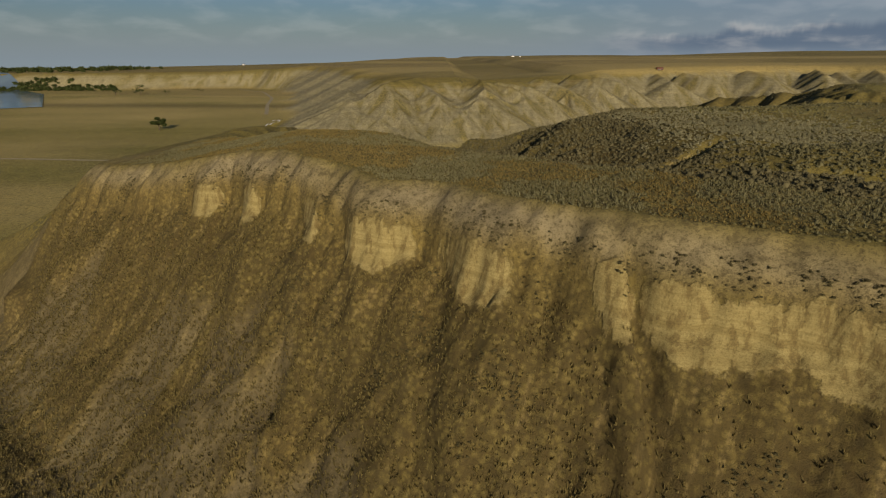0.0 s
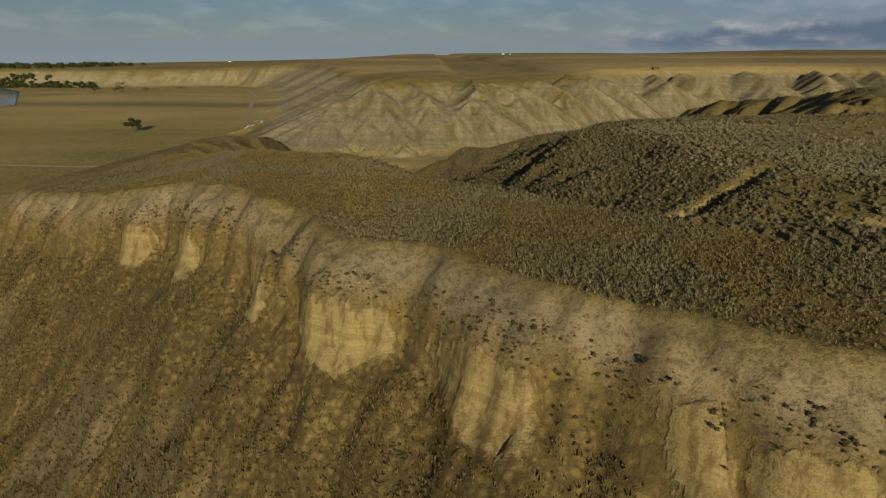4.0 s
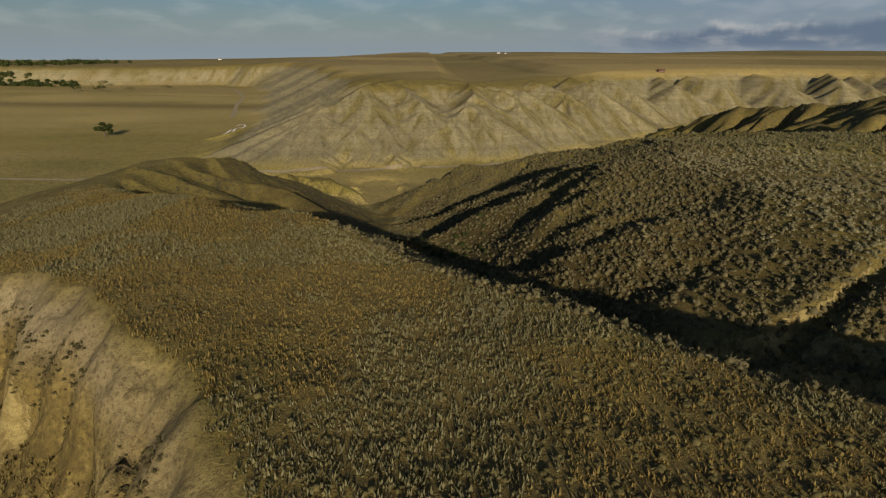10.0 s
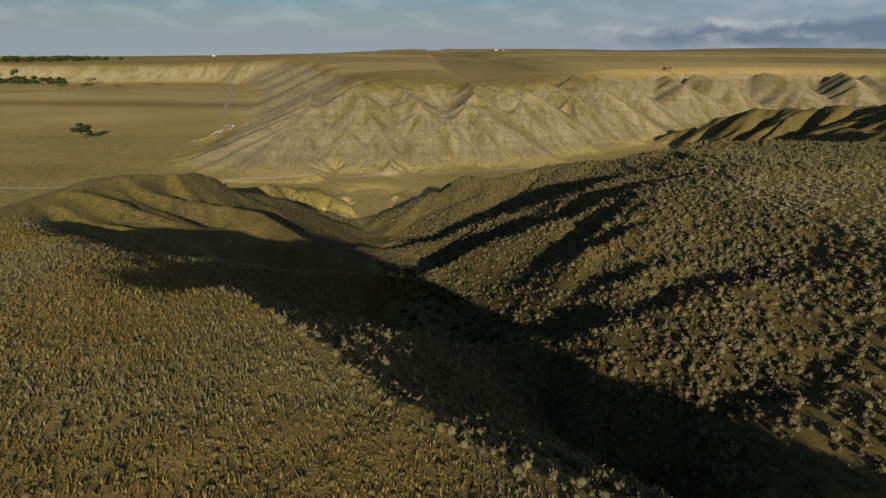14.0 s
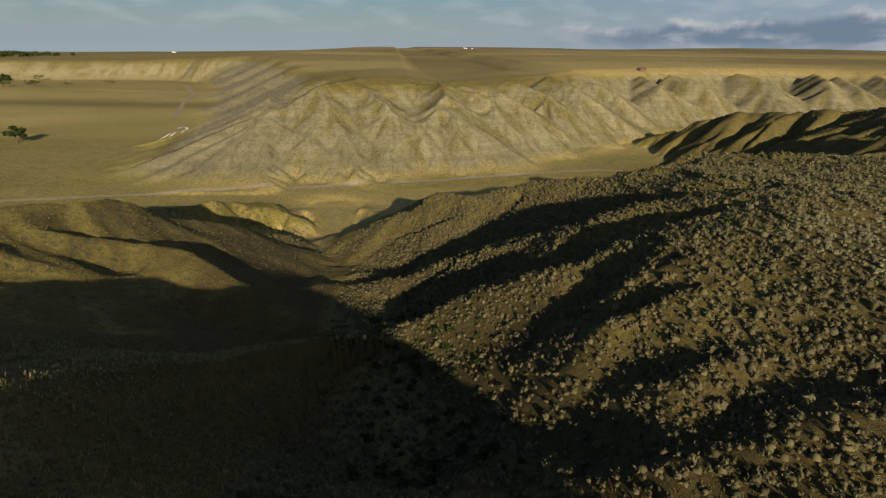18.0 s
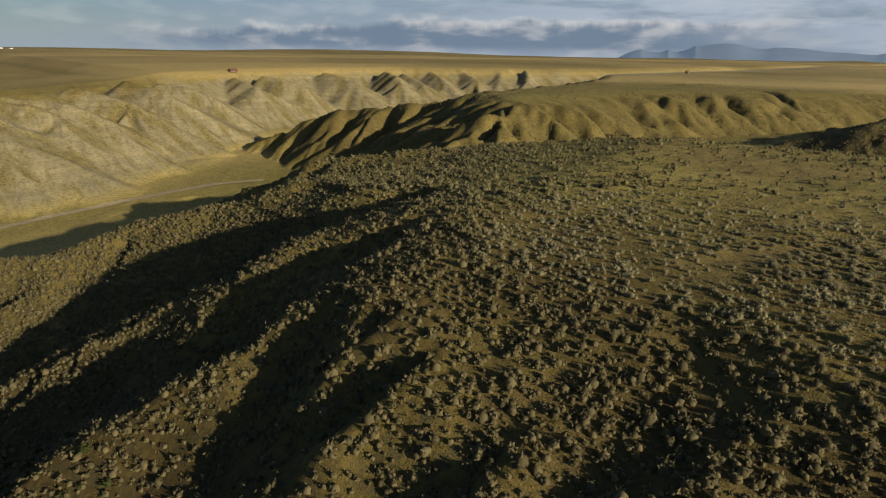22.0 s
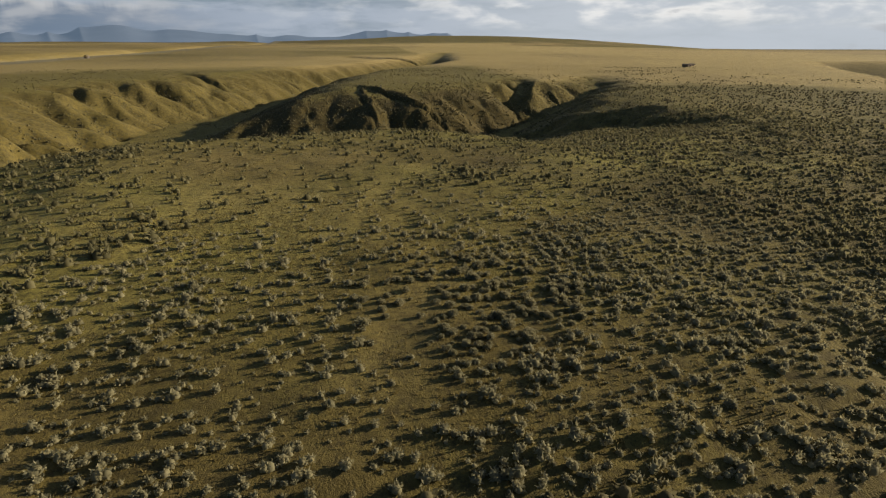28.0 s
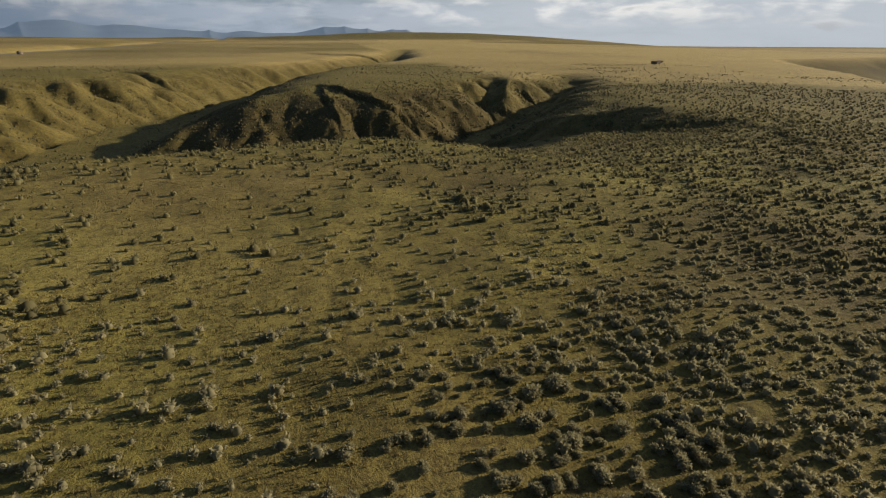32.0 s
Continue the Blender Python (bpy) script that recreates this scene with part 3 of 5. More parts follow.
def eroded():
    """The ground on the grid, furrowed down its slopes."""
    X, Y = np.meshgrid(GX, GY)
    Z, d, dc, bb, s = land(X, Y)
    front = np.clip((135 - Y) / 25, 0, 1) * np.clip((90 - X) / 40, 0, 1)
    out = np.clip((np.hypot(X - 60, Y - 112) - 102) / 25, 0, 1) * (1 - np.clip((75 - X) / 25, 0, 1) * np.clip((262 - Y) / 25, 0, 1)) * np.clip((1500 - np.hypot(X, Y)) / 300, 0, 1)
    gy, gx = np.gradient(even(Z, 10), GY, GX)
    gx, gy = even(gx, 10), even(gy, 10)
    hollow = 0 * Z
    bad = np.clip((Y - 330 - 90 * np.clip((X - 125) / 20, 0, 1)) / 20, 0, 1) * np.clip((bb + 2) / 3, 0, 1)
    east = np.clip((X - 100) / 30, 0, 1) * np.clip((345 + 85 * np.clip((X - 130) / 20, 0, 1) - Y) / 30, 0, 1)
    wall = np.clip((Y - 218) / 14, 0, 1) * np.clip((X - 140) / 30, 0, 1) * np.clip((480 - X) / 60, 0, 1)
    for size, depth, seed in ((31.0, 9.5 * (1 - 0.95 * east) * (1 - 0.9 * bad), 401), (23.0, (3.6 + 2.0 * np.clip((Y - 190) / 25, 0, 1) + 4.0 * wall) * east, 405), (13.0, (3.0 - 1.5 * east + 2.2 * wall) * (1 - 0.8 * bad), 411), (5.5, (1.3 - 0.8 * east) * (1 - 0.75 * bad), 421)):
        m = (out > 0) & (np.hypot(gx, gy) > 0.02)
        steep = np.hypot(gx[m], gy[m])
        n = gully_noise(X[m], Y[m], -gy[m] / steep, gx[m] / steep, size, seed)
        apron = np.clip((steep - 0.12) / 0.38, 0, 1) * (1 - 0.85 * np.clip((-40 - X[m]) / 40, 0, 1) * np.clip((X[m] + 260) / 40, 0, 1) * np.clip((Y[m] - 310) / 20, 0, 1))
        Z[m] += depth[m] * (n - 0.72) * apron * out[m]
        hollow[m] += np.clip(0.62 - n, 0, 1) * apron * (0.9 if size > 10 else 0.5)
        if size > 6:
            gy, gx = np.gradient(Z, GY, GX)
            gx, gy = even(gx, 5), even(gy, 5)
    m = (front > 0) & (dc > -2)
    steep = np.hypot(gx[m], gy[m]) + 1e-6
    calm = 1 - 0.7 * np.clip((dc[m] - 7) / 4, 0, 1)
    for size, depth, seed in ((5.0, 1.3, 431), (2.2, 0.65, 441)):
        n = gully_noise(X[m], Y[m], -gy[m] / steep, gx[m] / steep, size, seed)
        Z[m] += depth * calm * (n - 0.72) * np.clip((steep - 0.15) / 0.4, 0, 1) * front[m] * np.clip((dc[m] + 1) / 3, 0, 1) * (1 - 0.55 * ledge_at(X[m]) * np.clip((9 - dc[m]) / 2, 0, 1))
    m = (front > 0) & (dc > -1)
    Z[m] += (0.22 * fbm(X[m], Y[m], 1.7, 451, 2) + 0.25 * np.abs(fbm(X[m], Y[m], 4.0, 455, 2))) * front[m] * np.clip((dc[m] + 1) / 2, 0, 1)
    rim = ledge_face(X + 2.2 * fbm(X, Y, 14, 21, 3), dc) + 0.12 * fbm(X, Y, 2.6, 125, 3)
    m = (front > 0) & (rim > 0) & (dc > 1)
    steep = np.hypot(gx[m], gy[m]) + 1e-6
    Z[m] += 0.9 * (gully_noise(X[m], Y[m], -gy[m] / steep, gx[m] / steep, 2.4, 461) - 0.72) * np.clip(rim[m] * 5, 0, 1) * front[m]
    Z -= 0.45 * np.exp(-(((rim + 0.07) / 0.075) ** 2)) * front * np.clip((dc - 4) / 1.5, 0, 1)
    m = (front > 0) & (dc > 8)
    Z[m] -= 0.55 * strips(X[m], Y[m], s[m], dc[m]) * front[m]
    return X, Y, Z, d, dc, bb, s, front, hollow


LAND = eroded()


def on_grid(field, x, y):
    """A value of the ground between the grid's lines."""
    x, y = np.atleast_1d(np.asarray(x, float)), np.atleast_1d(np.asarray(y, float))
    i = np.clip(np.searchsorted(GX, x) - 1, 0, len(GX) - 2)
    j = np.clip(np.searchsorted(GY, y) - 1, 0, len(GY) - 2)
    u, v = (x - GX[i]) / (GX[i + 1] - GX[i]), (y - GY[j]) / (GY[j + 1] - GY[j])
    Z = LAND[field]
    return (Z[j, i] * (1 - u) + Z[j, i + 1] * u) * (1 - v) + (Z[j + 1, i] * (1 - u) + Z[j + 1, i + 1] * u) * v


def height(x, y):
    return on_grid(2, x, y)


# ---- materials ----
def material(name, rough=0.9):
    mat = bpy.data.materials.new(name)
    mat.use_nodes = True
    nt = mat.node_tree
    shader = nt.nodes["Principled BSDF"]
    shader.inputs["Roughness"].default_value = rough
    shader.inputs["Specular IOR Level"].default_value = 0.15
    return mat, nt, shader


def plain(name, colour, rough=0.85, vary=0.25, size=3.0):
    mat, nt, shader = material(name, rough)
    geo = nt.nodes.new("ShaderNodeNewGeometry")
    n = noise_tex(nt, geo.outputs["Position"], size, 5.0)
    dark = tuple(c * (1 - vary) for c in colour)
    light = tuple(min(1.0, c * (1 + vary)) for c in colour)
    link(nt, blend(nt, smooth(nt, n, 0.3, 0.7), dark, light), shader.inputs["Base Color"])
    bump = node(nt, "ShaderNodeBump", Strength=0.4, Distance=0.05)
    link(nt, n, bump.inputs["Height"])
    link(nt, bump.outputs[0], shader.inputs["Normal"])
    return mat


def ground_material():
    mat, nt, shader = material("prairie_ground", 0.95)
    geo = nt.nodes.new("ShaderNodeNewGeometry")
    pos = geo.outputs["Position"]

    def mask(key):
        a = nt.nodes.new("ShaderNodeAttribute")
        a.attribute_name = key
        return a.outputs["Fac"]

    n_big = noise_tex(nt, pos, 0.035, 4.0)
    n_mid = noise_tex(nt, pos, 0.22, 5.0, 0.6)
    n_small = noise_tex(nt, pos, 1.6, 5.0, 0.65)
    n_fine = noise_tex(nt, pos, 7.0, 4.0, 0.7)
    tuft = node(nt, "ShaderNodeTexVoronoi", Scale=1.5)
    link(nt, pos, tuft.inputs["Vector"])
    # dry grass: straw, brown and olive in patches, with tufts
    straw = blend(nt, smooth(nt, n_mid, 0.35, 0.65), (0.165, 0.120, 0.040), (0.250, 0.182, 0.060))
    straw = blend(nt, smooth(nt, n_big, 0.35, 0.68), straw, (0.168, 0.130, 0.042))
    straw = blend(nt, math_node(nt, "MULTIPLY", smooth(nt, n_small, 0.42, 0.70), 0.6), straw, (0.085, 0.062, 0.024))
    straw = blend(nt, math_node(nt, "MULTIPLY", smooth(nt, tuft.outputs["Distance"], 0.38, 0.08), 0.35), straw, (0.300, 0.235, 0.090))
    green = blend(nt, smooth(nt, n_mid, 0.3, 0.7), (0.228, 0.200, 0.047), (0.335, 0.284, 0.074))
    green = blend(nt, math_node(nt, "MULTIPLY", smooth(nt, n_small, 0.45, 0.7), 0.5), green, (0.085, 0.078, 0.028))
    c = blend(nt, mask("green"), straw, green)
    gold = blend(nt, smooth(nt, n_big, 0.3, 0.7), (0.62, 0.46, 0.165), (0.50, 0.365, 0.135))
    plots = nt.nodes.new("ShaderNodeMapping")
    plots.inputs["Rotation"].default_value = (0, 0, radians(12))
    link(nt, pos, plots.inputs[0])
    brick = node(nt, "ShaderNodeTexBrick", Scale=1.0)
    brick.inputs["Brick Width"].default_value, brick.inputs["Row Height"].default_value = 1700.0, 380.0
    brick.inputs["Mortar Size"].default_value = 0.0
    brick.inputs["Color1"].default_value, brick.inputs["Color2"].default_value = (0.66, 0.51, 0.21, 1), (0.34, 0.25, 0.11, 1)
    brick.inputs["Mortar"].default_value = (0.42, 0.36, 0.16, 1)
    link(nt, plots.outputs[0], brick.inputs["Vector"])
    gold = blend(nt, 0.8, gold, brick.outputs["Color"])
    c = blend(nt, mask("gold"), c, gold)
    # rusty brown ground; parts of its mask stand in for shade
    rust = blend(nt, smooth(nt, n_small, 0.35, 0.65), (0.062, 0.045, 0.016), (0.116, 0.087, 0.030))
    c = blend(nt, mask("rust"), c, rust)
    down = nt.nodes.new("ShaderNodeMapping")
    level_turn = nt.nodes.new("ShaderNodeMapping")
    level_turn.inputs["Rotation"].default_value = (0, 0, radians(33))
    link(nt, pos, level_turn.inputs[0])
    down.inputs["Scale"].default_value = (1.0, 0.13, 0.13)
    link(nt, level_turn.outputs[0], down.inputs[0])
    trickle = noise_tex(nt, down.outputs[0], 0.9, 5.0, 0.65, 0.6)
    c = blend(nt, math_node(nt, "MULTIPLY", smooth(nt, trickle, 0.50, 0.60), math_node(nt, "MULTIPLY", mask("face"), 0.45)), c, (0.075, 0.050, 0.021))
    c = blend(nt, math_node(nt, "MULTIPLY", smooth(nt, trickle, 0.46, 0.36), math_node(nt, "MULTIPLY", mask("face"), 0.5)), c, (0.270, 0.200, 0.085))
    gaps = math_node(nt, "MULTIPLY", smooth(nt, tuft.outputs["Distance"], 0.34, 0.62), math_node(nt, "MULTIPLY", mask("face"), 0.6))
    c = blend(nt, gaps, c, (0.058, 0.041, 0.017))
    # scattered grey sage on ground too far off to show single bushes
    speck = node(nt, "ShaderNodeTexVoronoi", Scale=0.8)
    link(nt, pos, speck.inputs["Vector"])
    dot = math_node(nt, "MULTIPLY", smooth(nt, speck.outputs["Distance"], 0.55, 0.30), mask("sage"))
    c = blend(nt, math_node(nt, "MULTIPLY", dot, 0.75), c, (0.062, 0.064, 0.040))
    clay = blend(nt, smooth(nt, n_mid, 0.3, 0.7), (0.225, 0.184, 0.110), (0.315, 0.258, 0.154))
    clay = blend(nt, math_node(nt, "MULTIPLY", smooth(nt, n_small, 0.5, 0.75), 0.5), clay, (0.120, 0.092, 0.050))
    c = blend(nt, mask("clay"), c, clay)
    # bedded sandstone: thin level beds, stained down the face
    sep = nt.nodes.new("ShaderNodeSeparateXYZ")
    link(nt, pos, sep.inputs[0])
    level = nt.nodes.new("ShaderNodeCombineXYZ")
    link(nt, math_node(nt, "ADD", math_node(nt, "MULTIPLY", sep.outputs[2], 1.0), math_node(nt, "MULTIPLY", n_mid, 1.4)), level.inputs[2])
    beds = noise_tex(nt, level.outputs[0], 1.7, 4.0, 0.7)
    squeeze = nt.nodes.new("ShaderNodeMapping")
    squeeze.inputs["Scale"].default_value = (1.0, 1.0, 0.12)
    link(nt, pos, squeeze.inputs[0])
    streak = noise_tex(nt, squeeze.outputs[0], 1.3, 5.0, 0.65)
    rock = blend(nt, smooth(nt, beds, 0.34, 0.66), (0.235, 0.180, 0.072), (0.340, 0.276, 0.120))
    rock = blend(nt, math_node(nt, "MULTIPLY", smooth(nt, streak, 0.47, 0.62), 0.7), rock, (0.135, 0.094, 0.036))
    edge = smooth(nt, math_node(nt, "ADD", mask("bare"), math_node(nt, "MULTIPLY", math_node(nt, "SUBTRACT", n_small, 0.5), 1.3)), 0.36, 0.64)
    c = blend(nt, edge, c, rock)
    band = smooth(nt, noise_tex(nt, level.outputs[0], 0.42, 3.0, 0.6), 0.40, 0.62)
    grey = blend(nt, band, (0.280, 0.250, 0.160), (0.375, 0.325, 0.198))
    rill = nt.nodes.new("ShaderNodeMapping")
    rill.inputs["Scale"].default_value = (1.0, 0.25, 0.25)
    link(nt, pos, rill.inputs[0])
    grey = blend(nt, math_node(nt, "MULTIPLY", smooth(nt, noise_tex(nt, rill.outputs[0], 0.30, 6.0, 0.7, 0.4), 0.48, 0.64), 0.55), grey, (0.130, 0.114, 0.074))
    c = blend(nt, math_node(nt, "MULTIPLY", mask("cone"), 0.9), c, grey)
    patch = noise_tex(nt, pos, 0.75, 6.0, 0.8)
    c = blend(nt, math_node(nt, "MULTIPLY", math_node(nt, "MULTIPLY", smooth(nt, patch, 0.48, 0.62), 0.5), math_node(nt, "SUBTRACT", 1.0, edge)), c, (0.058, 0.046, 0.021))
    clump = noise_tex(nt, pos, 3.2, 3.0, 0.75)
    rough_top = math_node(nt, "SUBTRACT", 1.0, math_node(nt, "MULTIPLY", edge, 0.6))
    c = blend(nt, math_node(nt, "MULTIPLY", smooth(nt, n_fine, 0.46, 0.70), 0.40), c, (0.055, 0.042, 0.018))
    c = blend(nt, math_node(nt, "MULTIPLY", math_node(nt, "MULTIPLY", smooth(nt, clump, 0.50, 0.66), rough_top), 0.5), c, (0.058, 0.045, 0.019))
    c = blend(nt, 1.0, c, (0.888, 0.888, 0.815), "MULTIPLY")
    link(nt, c, shader.inputs["Base Color"])
    height = math_node(nt, "ADD", math_node(nt, "MULTIPLY", n_small, 0.5), math_node(nt, "MULTIPLY", n_fine, 0.30))
    height = math_node(nt, "ADD", height, math_node(nt, "MULTIPLY", clump, -0.35))
    height = math_node(nt, "ADD", height, math_node(nt, "MULTIPLY", math_node(nt, "MULTIPLY", beds, edge), 0.6))
    bump = node(nt, "ShaderNodeBump", Strength=0.8, Distance=0.5)
    link(nt, height, bump.inputs["Height"])
    link(nt, bump.outputs[0], shader.inputs["Normal"])
    return mat


def leaf_material(name, dark, light):
    mat, nt, shader = material(name, 0.8)
    geo = nt.nodes.new("ShaderNodeNewGeometry")
    r = geo.outputs["Random Per Island"]
    n = noise_tex(nt, geo.outputs["Position"], 0.25, 3.0)
    mix = math_node(nt, "ADD", math_node(nt, "MULTIPLY", r, 0.6), math_node(nt, "MULTIPLY", n, 0.5), clamp=True)
    colour = blend(nt, mix, dark, light)
    link(nt, colour, shader.inputs["Base Color"])
    thin = nt.nodes.new("ShaderNodeBsdfTranslucent")
    link(nt, colour, thin.inputs["Color"])
    both = nt.nodes.new("ShaderNodeMixShader")
    both.inputs[0].default_value = 0.5
    link(nt, shader.outputs[0], both.inputs[1])
    link(nt, thin.outputs[0], both.inputs[2])
    link(nt, both.outputs[0], nt.nodes["Material Output"].inputs[0])
    return mat


GROUND = ground_material()
SAGE = leaf_material("sage_leaves", (0.090, 0.083, 0.038), (0.262, 0.235, 0.112))
NEAR_SAGE = leaf_material("silver_sage_leaves", (0.138, 0.127, 0.068), (0.385, 0.350, 0.194))
LOW_SAGE = leaf_material("low_sage_leaves", (0.078, 0.069, 0.026), (0.236, 0.204, 0.084))
SPUR_SAGE = leaf_material("spur_sage_leaves", (0.082, 0.073, 0.036), (0.245, 0.212, 0.104))
BRUSH = leaf_material("dark_brush_leaves", (0.052, 0.046, 0.020), (0.135, 0.115, 0.052))
TREE_LEAF = leaf_material("cottonwood_leaves", (0.035, 0.050, 0.014), (0.085, 0.100, 0.030))
BARK = plain("bark", (0.085, 0.065, 0.045))
# distance haze put into the material: blue base colour plus a faint glow
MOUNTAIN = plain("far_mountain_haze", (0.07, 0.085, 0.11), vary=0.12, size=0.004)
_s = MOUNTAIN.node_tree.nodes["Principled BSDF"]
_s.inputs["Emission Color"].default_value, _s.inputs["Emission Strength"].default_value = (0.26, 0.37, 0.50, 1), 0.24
DIRT = plain("dirt_road_dust", (0.30, 0.25, 0.15), vary=0.18, size=0.6)
WATER, _nt, _s = material("river_water", 0.12)
_s.inputs["Base Color"].default_value = (0.10, 0.14, 0.18, 1)
_s.inputs["Specular IOR Level"].default_value = 0.5
WHITE = plain("painted_white_stone", (0.78, 0.77, 0.72), vary=0.1)
WALL_WHITE = plain("white_siding", (0.75, 0.74, 0.70), vary=0.08)
ROOF = plain("grey_roofing", (0.20, 0.19, 0.18), vary=0.15)
SHED = plain("weathered_shed_boards", (0.16, 0.13, 0.10), vary=0.2)


# ---- meshes ----
def mesh_from(name, verts, faces, mat, smooth_shade=False):
    me = bpy.data.meshes.new(name)
    verts, faces = np.asarray(verts, np.float32), np.asarray(faces, np.int32)
    me.vertices.add(len(verts))
    me.vertices.foreach_set("co", verts.ravel())
    k = faces.shape[1]
    me.loops.add(faces.size)
    me.loops.foreach_set("vertex_index", faces.ravel())
    me.polygons.add(len(faces))
    me.polygons.foreach_set("loop_start", np.arange(0, faces.size, k, dtype=np.int32))
    if smooth_shade:
        me.polygons.foreach_set("use_smooth", np.ones(len(faces), bool))
    me.update(calc_edges=True)
    me.materials.append(mat)
    return me


def build_ground():
    X, Y, Z, d, dc, bb, run, front, hollow = LAND
    ny, nx = X.shape
    gy, gx = np.gradient(Z, GY, GX)
    slope = np.hypot(gx, gy)
    i = np.arange(ny * nx).reshape(ny, nx)
    faces = np.stack([i[:-1, :-1], i[:-1, 1:], i[1:, 1:], i[1:, :-1]], -1).reshape(-1, 4)
    me = mesh_from("ground", np.stack([X, Y, Z], -1).reshape(-1, 3), faces, GROUND, True)
    big, mid = fbm(X, Y, 40, 101, 3), fbm(X, Y, 11, 111, 3)
    xw = X + 2.2 * fbm(X, Y, 14, 21, 3)
    ledge = np.clip(ledge_face(xw, dc) * 2.6 + 0.25 + 0.55 * fbm(X, Y, 2.6, 125, 3), 0, 1)
    far_ledge = np.exp(-((bb - 31) / 3.0) ** 2) * np.clip(0.55 + 1.2 * mid, 0, 1) * np.clip((slope - 0.3) / 0.3, 0, 1) * np.clip((Y - 330) / 20, 0, 1) * np.clip((X + 300) / 100, 0.4, 1)
    gully = 0.3 * np.clip((slope - 1.25) / 0.5, 0, 1) * np.clip(0.6 + mid, 0, 1) * np.clip((Z - 22) / 6, 0, 1) * (1 - front) * np.clip((200 - Y) / 40, 0, 1)
    notch = 0.85 * np.clip((slope - 0.75) / 0.3, 0, 1) * np.clip((X - 18) / 6, 0, 1) * np.clip((56 - X) / 6, 0, 1) * np.clip((Y - 74) / 5, 0, 1) * np.clip((108 - Y) / 6, 0, 1)
    bare = np.clip(front * ledge * np.clip((dc - 2.5) / 1.5, 0, 1) + 0.7 * far_ledge + gully + notch, 0, 1)
    clay = front * np.clip((dc + 0.5) / 2, 0, 1) * np.clip((4.4 - dc) / 1.6, 0, 1) * np.clip(0.9 + 0.6 * mid, 0, 1)
    runnel = front * strips(X, Y, run, dc)
    clay = np.maximum(clay, 0.34 * runnel)
    gutter = np.clip(hollow * 2.2, 0, 1)
    cone = np.clip((bb - 0.8) / 3, 0, 1) * np.clip((34 - bb - 4 * mid) / 4, 0, 1) * np.clip((Y - 320) / 20, 0, 1)
    valley = np.clip((4 - Z) / 4, 0, 1) * np.clip((340 - np.abs(Y - 200)) / 40, 0, 1)
    mesa = np.clip((Z - 33) / 2, 0, 1) * np.clip((X - 40) / 40, 0, 1) * np.clip((170 - X) / 30, 0, 1) * np.clip((Y - 40) / 30, 0, 1) * np.clip((230 - Y) / 20, 0, 1)
    meadow = np.exp(-((X + 12) / 45) ** 2 - ((Y - 292) / 30) ** 2) + np.exp(-((X - 105) / 40) ** 2 - ((Y - 345) / 30) ** 2)
    green = np.clip(0.75 * np.clip((3 - Z) / 4, 0, 1) + 0.8 * meadow + 0.9 * mesa * np.clip(0.6 + 1.5 * big, 0, 1) + 0.35, 0, 1)
    green = green * (1 - 0.95 * front * np.clip(dc / 3, 0, 1))
    gold = np.clip((Z - 30) / 5, 0, 1) * np.clip((np.hypot(X, Y - 100) - 430) / 60, 0, 1) * np.clip(0.85 + 1.5 * fbm(X, Y, 330, 141, 3), 0, 1) * (1 - 0.35 * np.clip((Y - 150) / 200, 0, 1))
    gold = np.maximum(gold, 0.75 * np.clip((3 - Z) / 3, 0, 1) * np.clip((Y - 470) / 60, 0, 1) * np.clip((-X - 60) / 60, 0, 1) * np.clip(0.8 + fbm(X, Y, 150, 145, 2), 0, 1))
    crown = np.clip((-dc) / 2, 0, 1) * np.clip((48 - X) / 10, 0, 1) * np.clip((150 - Y) / 20, 0, 1) * np.clip((Z - 24) / 3, 0, 1)
    gold = np.maximum(gold, 0.36 * crown * np.clip(0.6 + 1.2 * mid, 0, 1))
    flat = np.clip((2 - Z) / 2, 0, 1)
    gold = np.maximum(gold, flat * np.clip(0.40 + 0.55 * fbm(X * 0.4, Y, 70, 147, 3), 0, 0.62))
    rust = front * np.clip((dc - 7.5) / 4, 0, 1) * (0.22 + 0.73 * np.clip((X - 6) / 10, 0, 1) + 0.25 * np.clip((-X - 22) / 15, 0, 1)) * np.clip(0.75 + 1.0 * mid + 0.5 * big, 0, 1)
    rust = np.maximum(rust, 0.5 * np.clip((3 - Z) / 3, 0, 1) * np.exp(-((Y - 640 + 0.1 * X) / 32) ** 2) * np.clip((-X - 60) / 60, 0, 1))
    # spurs: brown soil, darker still for the shade between close bushes
    rust = np.maximum(rust, 0.6 * np.clip((X - 8) / 15, 0, 1) * np.clip((75 - X) / 30, 0, 1) * np.clip((Y - 80) / 20, 0, 1) * np.clip((205 - Y) / 30, 0, 1) * np.clip(0.6 + 0.9 * mid, 0, 1))
    rust = np.maximum(rust, 0.7 * np.clip((slope - 0.35) / 0.4, 0, 1) * (1 - front) * np.clip((215 - Y) / 30, 0, 1) * np.clip(0.7 + 0.9 * mid, 0, 1))
    rust = np.maximum(rust, 0.62 * crown * np.clip((X + 40) / 30, 0.35, 1) * np.clip(0.75 + 0.8 * mid, 0, 1))
    rust = np.maximum(rust, 0.9 * runnel)
    # ravine's west flank: colour darkened to deepen the ridge's shade
    rust = np.maximum(rust, 0.9 * np.clip((slope - 0.2) / 0.2, 0, 1) * np.clip((30 - X) / 15, 0, 1) * np.clip((X + 50) / 20, 0, 1) * np.clip((Y - 92 + 0.9 * X) / 12, 0, 1) * np.clip((230 - Y) / 30, 0, 1))
